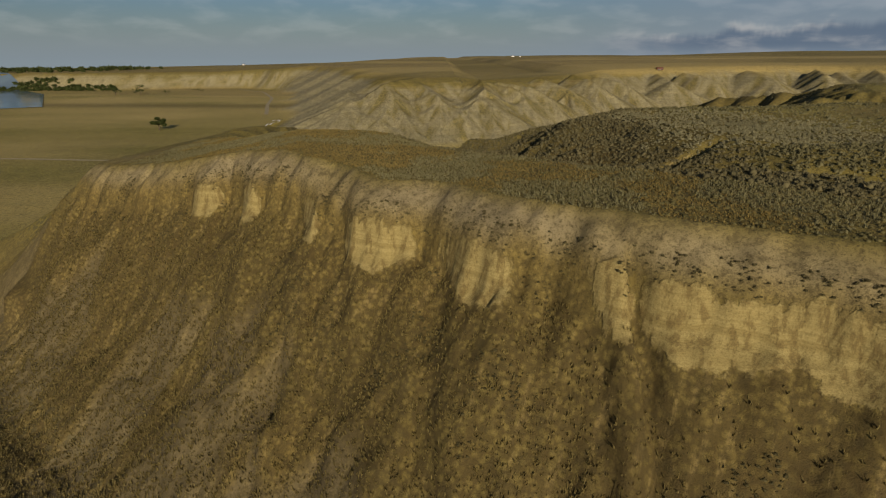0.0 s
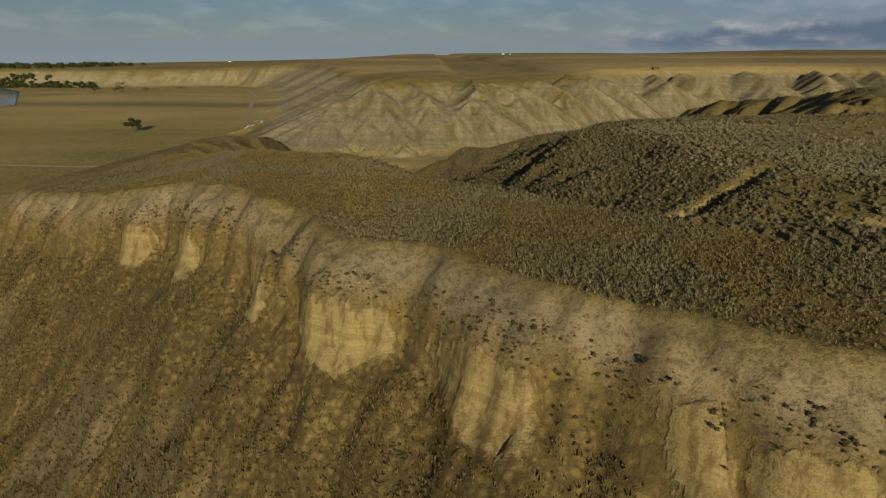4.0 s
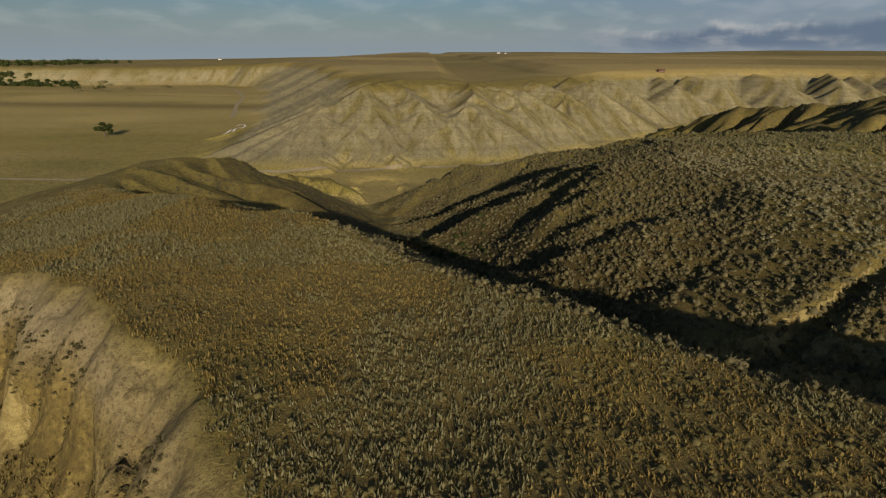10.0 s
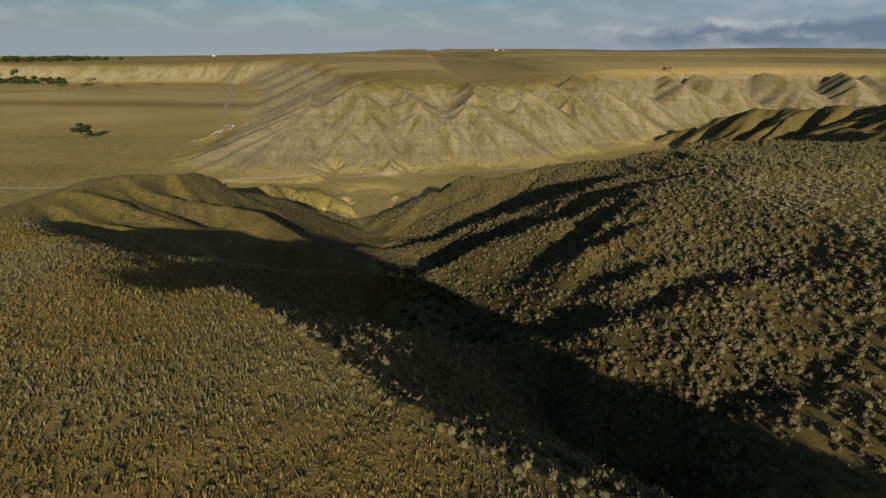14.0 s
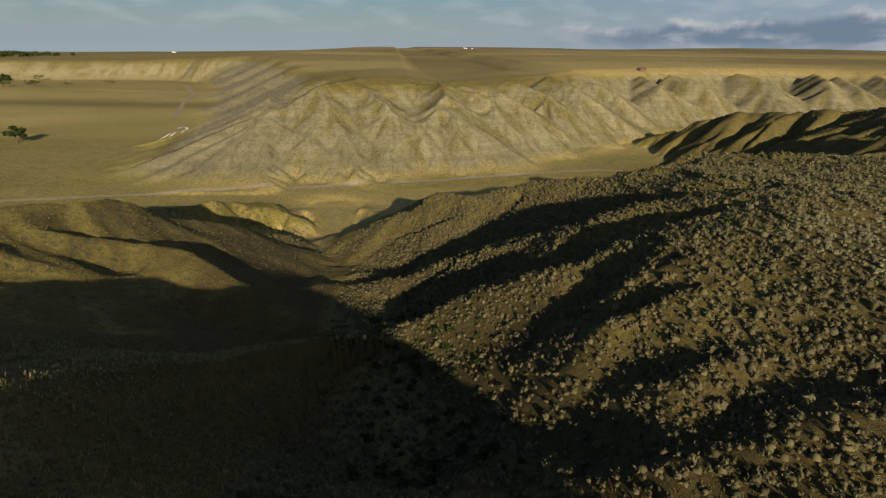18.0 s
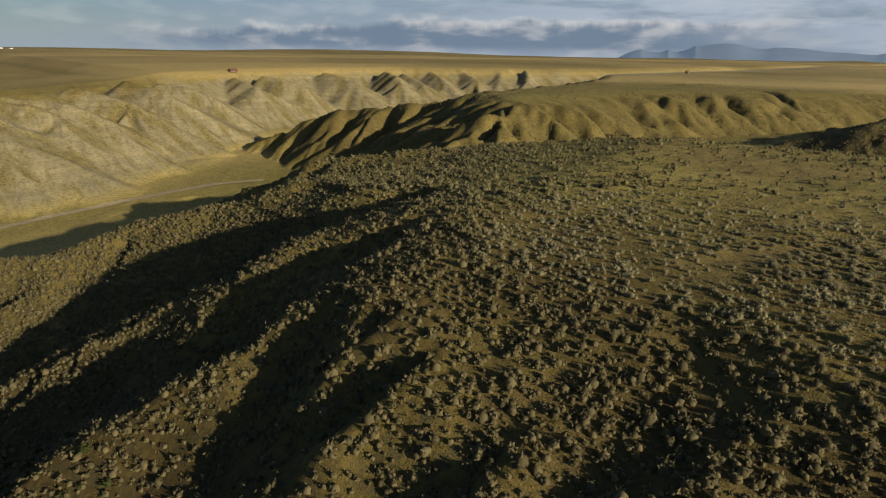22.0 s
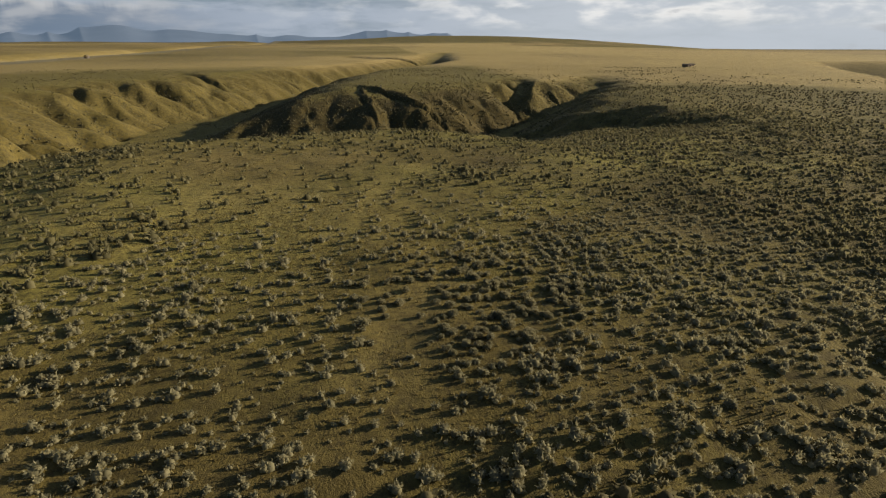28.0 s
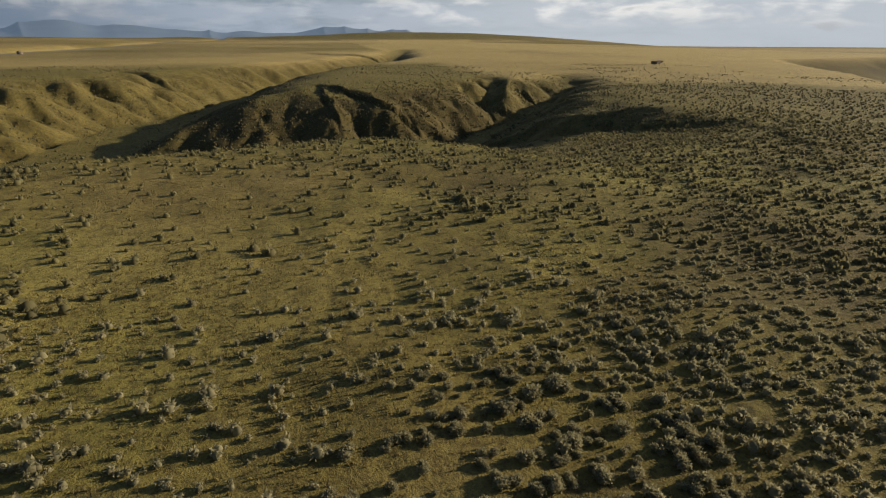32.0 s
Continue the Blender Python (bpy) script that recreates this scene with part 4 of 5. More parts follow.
    # butte's west flank: brushy ground, darkened further to stand in for shade
    rust = np.maximum(rust, 0.8 * np.clip((X - 208) / 10, 0, 1) * np.clip((275 - X) / 15, 0, 1) * np.clip((Y - 55) / 15, 0, 1) * np.clip((185 - Y) / 15, 0, 1) * np.clip((slope - 0.12) / 0.15, 0, 1))
    rust = np.maximum(rust, mesa * np.clip((126 - Y) / 14, 0, 1) * np.clip(0.1 + 1.1 * mid, 0, 0.5))
    # nearer spur slopes: brown ground with bush shade and grazing sun painted in
    rust = np.maximum(rust, np.clip((Z - 18) / 4, 0, 1) * np.clip((X - 8) / 8, 0, 1) * np.clip((62 - X) / 24, 0.15, 1) * np.clip((80 - X) / 10, 0, 1) * np.clip((Y - 92) / 8, 0, 1) * np.clip((160 - Y) / 14, 0, 1) * np.clip(0.72 + 0.7 * mid, 0, 0.95))
    near = np.clip((190 - np.hypot(X - 40, Y - 120)) / 40, 0, 1)
    sage = np.clip((slope * 0.6 + 0.55 + 0.9 * big), 0, 1) * np.maximum(1 - near, (1 - front) * np.clip((slope - 0.4) / 0.3, 0, 1)) * np.clip((slope - 0.08) / 0.1, np.clip((260 - Y) / 40, 0, 1), 1) * np.clip((700 - np.hypot(X, Y - 100)) / 150, 0, 1) * np.clip((Z - 4) / 6, 0, 1) * (1 - 0.9 * np.clip(bb / 2, 0, 1))
    cone = cone * (1 - 0.8 * gutter)
    sage = np.maximum(sage, flat * np.clip(0.1 + 1.1 * fbm(X, Y, 60, 149, 3), 0, 0.6) * np.clip((420 - Y) / 60, 0, 1))
    sage = np.maximum(sage * (1 - 0.5 * np.clip((X - 100) / 30, 0, 1)), 0.95 * gutter)
    gold = np.maximum(gold, 0.85 * np.clip((Z - 34) / 2, 0, 1) * np.clip((np.hypot(X - 31, Y - 129) - 245 - 30 * big) / 30, 0, 1) * np.clip((60 - Y) / 20, 0, 1))
    gold = np.maximum(gold, 0.42 * mesa * np.exp(-((X - 56) / 10) ** 2 - ((Y - 127 + 0.25 * (X - 56)) / 3.5) ** 2))
    gold = np.maximum(gold, 0.24 * mesa * np.exp(-((X - 98) / 34) ** 2 - ((Y - 143) / 24) ** 2) * np.clip(0.8 + mid, 0, 1))
    bench = np.clip((np.hypot(X, Y) - 2600) / 500, 0, 1) * np.clip((Z - 44) / 5, 0, 1)
    gold = gold * (1 - bench)
    sage = np.maximum(sage, 0.9 * bench)
    sage = np.maximum(sage, np.clip((fbm(X * 0.35, Y, 330, 155, 4) - 0.10) * 6, 0, 0.9) * np.clip((np.hypot(X, Y - 100) - 480) / 80, 0, 1) * np.clip((Z - 30) / 4, 0, 1))
    green = np.maximum(green, 0.6 * np.clip((X - 100) / 30, 0, 1) * np.clip((345 - Y) / 30, 0, 1))
    rust = np.maximum(rust, 0.5 * np.clip((slope - 0.15) / 0.15, 0, 1) * np.clip((X - 100) / 30, 0, 1) * np.clip((400 - Y) / 30, 0, 1))
    rust = np.maximum(rust, 0.7 * gutter * np.clip((X - 90) / 20, 0, 1) * np.clip((345 - Y) / 30, 0, 1))
    gold = np.maximum(gold, 0.30 * np.clip((bb - 37.5) / 1.5, 0, 1) * np.clip(0.8 + 1.2 * fbm(X, Y, 240, 143, 3), 0.2, 1))
    gold = np.maximum(gold, 0.16 * np.clip((slope - 0.2) / 0.2, 0, 1) * np.clip((X - 100) / 30, 0, 1) * np.clip((345 - Y) / 30, 0, 1) * (1 - gutter) * np.clip(0.5 + mid, 0, 1))
    for key, value in (("bare", bare), ("clay", np.clip(clay, 0, 1)), ("cone", cone), ("green", green), ("gold", gold), ("rust", rust), ("sage", sage), ("face", front * np.clip((dc - 3) / 4, 0, 1))):
        me.attributes.new(key, "FLOAT", "POINT").data.foreach_set("value", value.astype(np.float32).ravel())
    ob = new("ground", me)
    tagged(ob, "rolling dry prairie with bluffs, ravines and badlands slopes", "ground", kind="structure")
    return ob


ground = build_ground()


# ---- sagebrush ----
def sage_cover(x, y):
    """How thickly the sage stands, from 0 to 1."""
    big, mid = fbm(x, y, 40, 101, 3), fbm(x, y, 14, 201, 3)
    c = np.clip(0.85 + 0.6 * mid, 0.12, 1)
    open_grass = np.exp(-((x - 100) / 36) ** 2 - ((y - 136) / 30) ** 2)
    c = c * (1 - 0.74 * np.clip(open_grass * 1.2, 0, 1))
    c = np.maximum(c, 0.85 * np.clip((x - 2) / 10, 0, 1) * np.clip((62 - x) / 20, 0, 1) * np.clip(1.0 + 0.7 * mid, 0, 1) * 1.6)
    c = np.maximum(c, 0.85 * np.clip((130 - y) / 26, 0, 1) * np.clip((x - 48) / 8, 0, 1) * np.clip((104 - x) / 36, 0.3, 1) * np.clip(0.85 + 0.8 * mid, 0.1, 1))
    c = np.maximum(c, 1.4 * np.exp(-((x - 61) / 19) ** 2 - ((y - 141) / 9) ** 2) * np.clip(0.9 + 0.7 * mid, 0.3, 1))
    c = np.maximum(c, 1.25 * np.clip((121 - y) / 8, 0, 1) * np.clip((x - 46) / 6, 0, 1) * np.clip((96 - x) / 30, 0, 1) * np.clip(0.95 + 0.6 * mid, 0.3, 1))
    c = c * (1 - 0.85 * np.exp(-((x - 56) / 10) ** 2 - ((y - 127 + 0.25 * (x - 56)) / 3.2) ** 2))
    return np.clip(c + 0.25 * np.clip((y - 150) / 40, 0, 1), 0, 1.5)


def bush_cards(rng, count, leaf=1.0, clumps=3):
    """One bush of unit size: rounded clumps, with sprays of leaves standing out of them."""
    ca, cr = rng.uniform(0, 2 * math.pi, clumps), rng.uniform(0.08, 0.19, clumps) * (clumps > 1)
    centre = np.stack([cr * np.cos(ca), cr * np.sin(ca), rng.uniform(0.10, 0.18, clumps)], -1)
    wide = rng.uniform(0.20, 0.28, clumps) * (1.0 if clumps > 1 else 1.45)
    shells = []
    cores = zip(centre, (0.80 if clumps > 1 else 0.92) * wide)
    for c, r in cores:
        sides = 5 if clumps > 1 else 4
        turn = rng.uniform(0, 1) + np.arange(sides) * 2 * math.pi / sides
        low = np.stack([np.cos(turn), np.sin(turn), 0 * turn - 0.35], -1) * rng.uniform(0.85, 1.1, (sides, 1))
        high = np.stack([0.72 * np.cos(turn + 0.6), 0.72 * np.sin(turn + 0.6), 0 * turn + 0.62], -1) * rng.uniform(0.8, 1.15, (sides, 1))
        top = np.array([0, 0, 1.0]) * rng.uniform(0.85, 1.1)
        for k in range(sides):
            n = (k + 1) % sides
            shells += [tuple(c + r * p for p in t) for t in ((low[k], low[n], high[k]), (low[n], high[n], high[k]), (high[k], high[n], top))]
    which = rng.integers(0, clumps, count)
    out = rng.normal(size=(count, 3))
    out[:, 2] = np.abs(out[:, 2]) * 1.1 - 0.2
    out = out / np.linalg.norm(out, axis=1, keepdims=True)
    base = centre[which] + out * (wide[which] * rng.uniform(0.6, 1.05, count))[:, None]
    base[:, 2] = np.maximum(base[:, 2], 0.02)
    side = np.cross(out, rng.normal(size=(count, 3)))
    side = side / np.linalg.norm(side, axis=1, keepdims=True)
    turn = 0.9 * out + 0.6 * rng.normal(size=(count, 3)) + np.array([0, 0, 0.3])
    turn = turn / np.linalg.norm(turn, axis=1, keepdims=True)
    long, broad = leaf * rng.uniform(0.09, 0.17, (count, 1)), leaf * rng.uniform(0.035, 0.07, (count, 1))
    return np.concatenate([np.array(shells), np.stack([base - side * broad, base + side * broad, base + turn * long], 1)])


def scatter(rng, box, density, keep):
    x0, x1, y0, y1 = box
    n = int((x1 - x0) * (y1 - y0) * density)
    x, y = rng.uniform(x0, x1, n), rng.uniform(y0, y1, n)
    m = keep(x, y)
    rim = np.minimum(np.minimum(x - x0, x1 - x), np.minimum(y - y0, y1 - y))
    m &= rng.uniform(0, 1, n) < rim / 14 + 0.4 * fbm(x, y, 18, 261, 2)
    return x[m], y[m]


def bush_mass(name, x, y, size, cards, rng, mat, leaf, flat=0.95, clumps=1):
    z = height(x, y)
    forms, faces = [], []
    for _ in range(30):
        corners, index = np.unique(bush_cards(rng, cards, leaf, clumps).reshape(-1, 3).round(5), axis=0, return_inverse=True)
        forms.append(corners)
        faces.append(index.reshape(-1, 3))
    count = max(len(c) for c in forms)
    forms = np.array([np.pad(c, ((0, count - len(c)), (0, 0)), mode="edge") for c in forms])
    pick = rng.integers(0, len(forms), len(x))
    turn = rng.uniform(0, 2 * math.pi, len(x))
    c, s = np.cos(turn)[:, None], np.sin(turn)[:, None]
    shape, wide = forms[pick], size[:, None]
    px = (shape[..., 0] * c - shape[..., 1] * s) * wide + x[:, None]
    py = (shape[..., 0] * s + shape[..., 1] * c) * wide + y[:, None]
    pz = shape[..., 2] * wide * flat + z[:, None] - 0.03
    f = np.array(faces)[pick] + (np.arange(len(x)) * count)[:, None, None]
    return new(name, mesh_from(name, np.stack([px, py, pz], -1).reshape(-1, 3), f.reshape(-1, 3), mat, True))


rng = np.random.default_rng(7)


def ridge_side(x, y):
    """On the hogback, where the sage is low and close."""
    return (y < 92 - 0.95 * (x - 1)) | ((x < -10) & (y < 225))


def grows(x, y):
    _, d, dc, bb, _ = land(x, y)
    e = 1.0
    slope = np.hypot(height(x + e, y) - height(x - e, y), height(x, y + e) - height(x, y - e)) / (2 * e)
    front = np.clip((135 - y) / 25, 0, 1) * np.clip((90 - x) / 40, 0, 1)
    cover = sage_cover(x, y)
    thick = np.clip((cover - 1.0) / 0.3, 0, 1) * (x > 44)
    return (rng.uniform(0, 1.5, len(x)) < cover * np.where(ridge_side(x, y), np.where(y > 150, 0.5, 1.5), np.where(x < 58, 1.0, 0.62 + 0.38 * thick + 0.25 * np.clip((82 - x) / 15, 0, 1) + 0.38 * np.clip((132 - y) / 22, 0, 1)))) & ((dc < -0.5) | (front < 0.3)) & (rng.uniform(0, 1, len(x)) < np.where(ridge_side(x, y), 0.9, 0.6 + 0.3 * np.clip((80 - x) / 15, 0, 1) + 0.4 * thick + 0.3 * np.clip((132 - y) / 22, 0, 1) * (x > 52) * np.clip((95 - x) / 20, 0, 1)) + 0.75 * np.clip((slope - 0.15) / 0.5, 0, 1))


bx, by = scatter(rng, (-66, 172, 18, 240), 3.4, grows)
bs = np.clip(rng.lognormal(-0.32, 0.33, len(bx)), 0.3, 1.5) * np.where(ridge_side(bx, by), 0.52 + 0.14 * np.clip(bx / 20, 0, 1), np.where(bx < 58, 0.95, 1.1 - 0.25 * np.clip((116 - by) / 10, 0, 1)))
near_path = (np.hypot(bx - 62, by - 121) < 31) & (bx > 42 + 5 * fbm(bx, by, 9, 271, 2))
pick = np.argsort(np.minimum(np.hypot(bx - 62, by - 122), np.hypot(bx - 4, by - 84) + 6))[:300]
single = np.zeros(len(bx), bool)
single[pick] = True


def stems(rng):
    """The woody stems of one bush, rising from one foot."""
    out = []
    for k in range(9):
        a, reach, high = 0.7 * k + rng.uniform(-0.3, 0.3), rng.uniform(0.12, 0.28), rng.uniform(0.18, 0.36)
        foot = np.array([[math.cos(a + q), math.sin(a + q), -2.0] for q in (0, 2.1, 4.2)]) * 0.025
        tip = np.array([reach * math.cos(a), reach * math.sin(a), high])
        out += [(foot[n], foot[(n + 1) % 3], tip) for n in range(3)]
    return np.array(out).reshape(-1, 3)


def soup(name, v, mat):
    return mesh_from(name, v, np.arange(len(v)).reshape(-1, 3), mat)


forms = []
for k in range(14):
    cards = bush_cards(rng, 360, 0.75, 4).reshape(-1, 3)
    cards[:, 2] -= 0.03
    forms.append((soup("foliage", cards, NEAR_SAGE), soup("branches", stems(rng), BARK)))
for k, (x, y, size, z) in enumerate(zip(bx[single], by[single], bs[single], height(bx[single], by[single]))):
    ob = new("sagebrush", None)
    ob.matrix_world = Matrix.Translation((x, y, z)) @ Matrix.Rotation(rng.uniform(0, 6.28), 4, "Z") @ Matrix.Diagonal((size, size, size * 0.95, 1))
    tagged(ob, "low grey-green sagebrush on dry grass" if size < 0.9 else "broad grey-green sagebrush on dry grass", "sagebrush", "sagebrush on the mesa and ridge")
    for piece, me in zip(("foliage", "branches"), forms[k % 14]):
        new(piece, me).parent = ob
thin = (rng.uniform(0, 1, len(bx)) > 0.35) | (np.hypot(bx - 55, by - 115) < 48)
low = ridge_side(bx, by) & ~single
near_path &= ~single & ~low
spur = ~near_path & ~single & ~low & (bx < 50 + 6 * fbm(bx, by, 12, 273, 2))
rest = ~near_path & ~single & ~low & ~spur & thin
tagged(bush_mass("sagebrush_field", bx[spur], by[spur], bs[spur], 9, rng, SPUR_SAGE, 1.9), "close brown-olive sagebrush over the spurs of the ravine", "sagebrush", kind="stuff")
tagged(bush_mass("sagebrush_field", bx[near_path], by[near_path], bs[near_path], 34, rng, NEAR_SAGE, 1.1, 0.95, 2), "dense grey-green sagebrush scattered over dry grass", "sagebrush", kind="stuff")
tagged(bush_mass("sagebrush_field", bx[rest], by[rest], bs[rest], 9, rng, SAGE, 2.2), "grey-green sagebrush spread over the mesa and spurs", "sagebrush", kind="stuff")
tagged(bush_mass("low_sagebrush", bx[low], by[low], bs[low], 4, rng, LOW_SAGE, 2.2, 0.6), "low olive sagebrush close over the ridge top", "sagebrush", kind="stuff")


def beyond(x, y):
    e = 2.0
    slope = np.hypot(height(x + e, y) - height(x - e, y), height(x, y + e) - height(x, y - e)) / (2 * e)
    away = np.hypot(x - 60, y - 112) > 105
    shelf = (height(x, y) > 33) & ((y < 90) | (x > 150)) & (np.hypot(x - 31, y - 129) < 250) & (y < 110)
    flank = (x > 210) & (x < 268) & (y > 60) & (y < 180) & (slope > 0.15)
    return (flank & (rng.uniform(0, 1, len(x)) < 0.8)) | shelf & (rng.uniform(0, 1, len(x)) < 0.4) | away & (height(x, y) > 6) & (rng.uniform(0, 1, len(x)) < np.clip(0.06 + 2.4 * on_grid(8, x, y) + 0.25 * fbm(x, y, 26, 251, 3), 0, 0.95))


fx, fy = scatter(rng, (70, 440, -110, 350), 0.5, beyond)
tagged(bush_mass("sagebrush_field", fx, fy, rng.uniform(0.5, 1.2, len(fx)), 2, rng, SPUR_SAGE, 2.2), "dark sagebrush over the slopes of the eastern valley", "sagebrush", kind="stuff")


def on_face(x, y):
    _, d, dc, bb, _ = land(x, y)
    clump = fbm(x, y, 4.5, 241, 2)
    bare = ledge_face(x, dc)
    over = (bare > -0.5) & (bare < 0.05) & (dc > 2.4) & (dc < 5) & (clump > -0.25)
    return over | (dc > 2.0) & (dc < 16) & (clump > np.where(dc < 2.4, 0.45, np.where(dc < 5.2, 0.0, 0.40))) & (bare < 0.1)


fx, fy = scatter(rng, (-75, 65, 6, 135), 5.5, on_face)
tagged(bush_mass("bluff_brush", fx, fy, rng.uniform(0.2, 0.62, len(fx)), 10, rng, BRUSH, 2.2, 0.6), "dark low brush clinging to the bluff face", "brush", kind="stuff")


# ---- grass tufts ----
def tuft_mass(name, x, y, size, blades, rng, mat):
    z = height(x, y)
    n = len(x)
    a = rng.uniform(0, 2 * math.pi, (n, blades))
    lean = rng.uniform(0.1, 0.7, (n, blades))
    long = size[:, None] * rng.uniform(0.6, 1.1, (n, blades))
    bx_ = x[:, None] + 0.25 * size[:, None] * np.cos(a)
    by_ = y[:, None] + 0.25 * size[:, None] * np.sin(a)
    w = 0.22 * size[:, None]
    zz = np.repeat(z[:, None], blades, 1) - 0.04
    p0 = np.stack([bx_ - w * np.sin(a), by_ + w * np.cos(a), zz], -1)
    p1 = np.stack([bx_ + w * np.sin(a), by_ - w * np.cos(a), zz], -1)
    p2 = np.stack([bx_ + long * lean * np.cos(a), by_ + long * lean * np.sin(a), zz + long], -1)
    v = np.stack([p0, p1, p2], 2).reshape(-1, 3)
    return new(name, mesh_from(name, v, np.arange(len(v)).reshape(-1, 3), mat))


STRAW = leaf_material("dry_grass_blades", (0.095, 0.073, 0.025), (0.280, 0.225, 0.084))


def face_only(x, y):
    _, d, dc, bb, _ = land(x, y)
    return (dc > 6) & (rng.uniform(0, 1, len(x)) < np.clip(0.25 + 0.06 * dc + 0.9 * fbm(x, y, 7, 221, 3), 0, 1) * (1 - 0.8 * np.clip((x - 8) / 12, 0, 1))) & (ledge_face(x, dc) < 0)


def top_only(x, y):
    _, d, dc, bb, _ = land(x, y)
    return (dc < -0.3) & ((x < 34) & (y < 128) & (y > 60) | (rng.uniform(0, 1, len(x)) < np.where((x > 46) & (x < 92) & (y > 106) & (y < 156), 0.9, 0.2))) & (rng.uniform(0, 1, len(x)) < np.clip(0.5 + 0.9 * fbm(x, y, 10, 231, 3), 0, 1))


tx, ty = scatter(rng, (-90, 60, -5, 135), 8.0, face_only)
tagged(tuft_mass("dry_grass", tx, ty, rng.uniform(0.18, 0.46, len(tx)), 5, rng, STRAW), "tufts of dry straw-coloured grass on the bluff face", "grass", kind="stuff")
tx, ty = scatter(rng, (-56, 125, 38, 185), 7.0, top_only)
tagged(tuft_mass("dry_grass", tx, ty, rng.uniform(0.12, 0.27, len(tx)), 3, rng, STRAW), "short dry grass between the sagebrush", "grass", kind="stuff")


def crown_only(x, y):
    _, d, dc, bb, _ = land(x, y)
    return (dc < -0.2) & ridge_side(x, y) & (y < 150)


def silvery(x, y):
    """The patches of the ridge top where sage stands closer than grass."""
    return fbm(x, y, 12, 281, 3) + 0.25 * fbm(x, y, 3, 283, 2)


GOLDEN = leaf_material("golden_grass_blades", (0.120, 0.086, 0.026), (0.360, 0.270, 0.088))
GREY_SAGE = leaf_material("grey_sage_sprigs", (0.110, 0.100, 0.046), (0.320, 0.288, 0.140))
tx, ty = scatter(rng, (-66, 50, 40, 150), 9.0, crown_only)
grey = silvery(tx, ty) + rng.uniform(-0.12, 0.12, len(tx)) > 0.0
tagged(tuft_mass("dry_grass", tx[~grey], ty[~grey], rng.uniform(0.15, 0.34, (~grey).sum()), 4, rng, GOLDEN), "golden-brown grass close over the ridge top", "grass", kind="stuff")
tagged(tuft_mass("low_sagebrush", tx[grey], ty[grey], rng.uniform(0.16, 0.40, grey.sum()), 5, rng, GREY_SAGE), "small grey-green sagebrush sprigs among ridge-top grass", "sagebrush", kind="stuff")


# ---- distance ----
def ridge_mesh(name, az0, az1, far, base, tall, seed, steps=180, peaks=7.0):
    """A mountain range seen across the plain, as a body with depth."""
    a = np.radians(np.linspace(az0, az1, steps))
    k = np.linspace(0, 1, steps)
    env = np.clip(5 * np.sin(np.pi * k), 0, 1) ** 0.7
    h = 0.66 + 0.22 * vnoise(k * peaks, 0 * k, seed) + 0.12 * (0.5 - np.abs(vnoise(k * peaks * 2.3, 0 * k, seed + 1)))
    rows = []
    for depth, part in ((-900, 0.0), (-500, 0.3), (-220, 0.62), (0, 1.0), (300, 0.5), (700, 0.0)):
        wob = 1 + (0.03 * vnoise(k * peaks, 0 * k + depth, seed + 5) if 0 < part < 1 else 0)
        r = far + depth
        rows.append(np.stack([r * np.sin(a), r * np.cos(a), base + tall * h * env * part * wob], -1))
    v = np.concatenate(rows)
    i = np.arange(len(v)).reshape(len(rows), steps)
    f = np.stack([i[:-1, :-1], i[:-1, 1:], i[1:, 1:], i[1:, :-1]], -1).reshape(-1, 4)
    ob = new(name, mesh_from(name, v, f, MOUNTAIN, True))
    return tagged(ob, "hazy blue mountain range on the horizon", "mountain range", kind="structure")


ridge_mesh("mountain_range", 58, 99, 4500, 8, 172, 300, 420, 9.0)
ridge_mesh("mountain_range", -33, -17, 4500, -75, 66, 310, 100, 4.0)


def ribbon(name, line, width, mat, lift, label, category):
    pts = []
    for p, q in zip(line, line[1:]):
        n = max(2, int(math.hypot(q[0] - p[0], q[1] - p[1]) / 3))
        for k in range(n):
            pts.append((p[0] + (q[0] - p[0]) * k / n, p[1] + (q[1] - p[1]) * k / n))
    pts.append(line[-1])
    pts = np.array(pts, float)
    for _ in range(12):
        pts[1:-1] = (pts[:-2] + 2 * pts[1:-1] + pts[2:]) / 4
    t = np.gradient(pts, axis=0)
    t = t / np.linalg.norm(t, axis=1, keepdims=True)
    side = np.stack([-t[:, 1], t[:, 0]], -1)
    rows = []
    for off in (-0.5, -0.22, 0.22, 0.5):
        p = pts + side * off * width
        rows.append(np.stack([p[:, 0], p[:, 1], height(p[:, 0], p[:, 1]) + lift], -1))
    v = np.concatenate(rows)
    i = np.arange(len(v)).reshape(4, -1)
    f = np.stack([i[:-1, :-1], i[1:, :-1], i[1:, 1:], i[:-1, 1:]], -1).reshape(-1, 4)
    return tagged(new(name, mesh_from(name, v, f, mat, True)), label, category, kind="structure")


ribbon("dirt_road", [(-420, 330), (-163, 304), (-113, 312), (-62, 320), (-10, 331), (20, 336), (60, 346), (98, 352), (118, 345)], 3.6, DIRT, 0.18, "pale two-track dirt road along the valley floor", "road")
ribbon("farm_road", [(-172, 560), (-206, 680), (-232, 790), (-284, 925), (-352, 1010)], 4.0, DIRT, 0.2, "pale dirt road curving round the foot of the bluffs", "road")
ribbon("river", [(-480, 640), (-560, 760), (-640, 880), (-760, 1000), (-1000, 1200), (-1500, 1500)], 60, WATER, 0.5, "still blue-grey river across the flat", "river")


RED = plain("rust_red_boards", (0.13, 0.06, 0.04), vary=0.2)


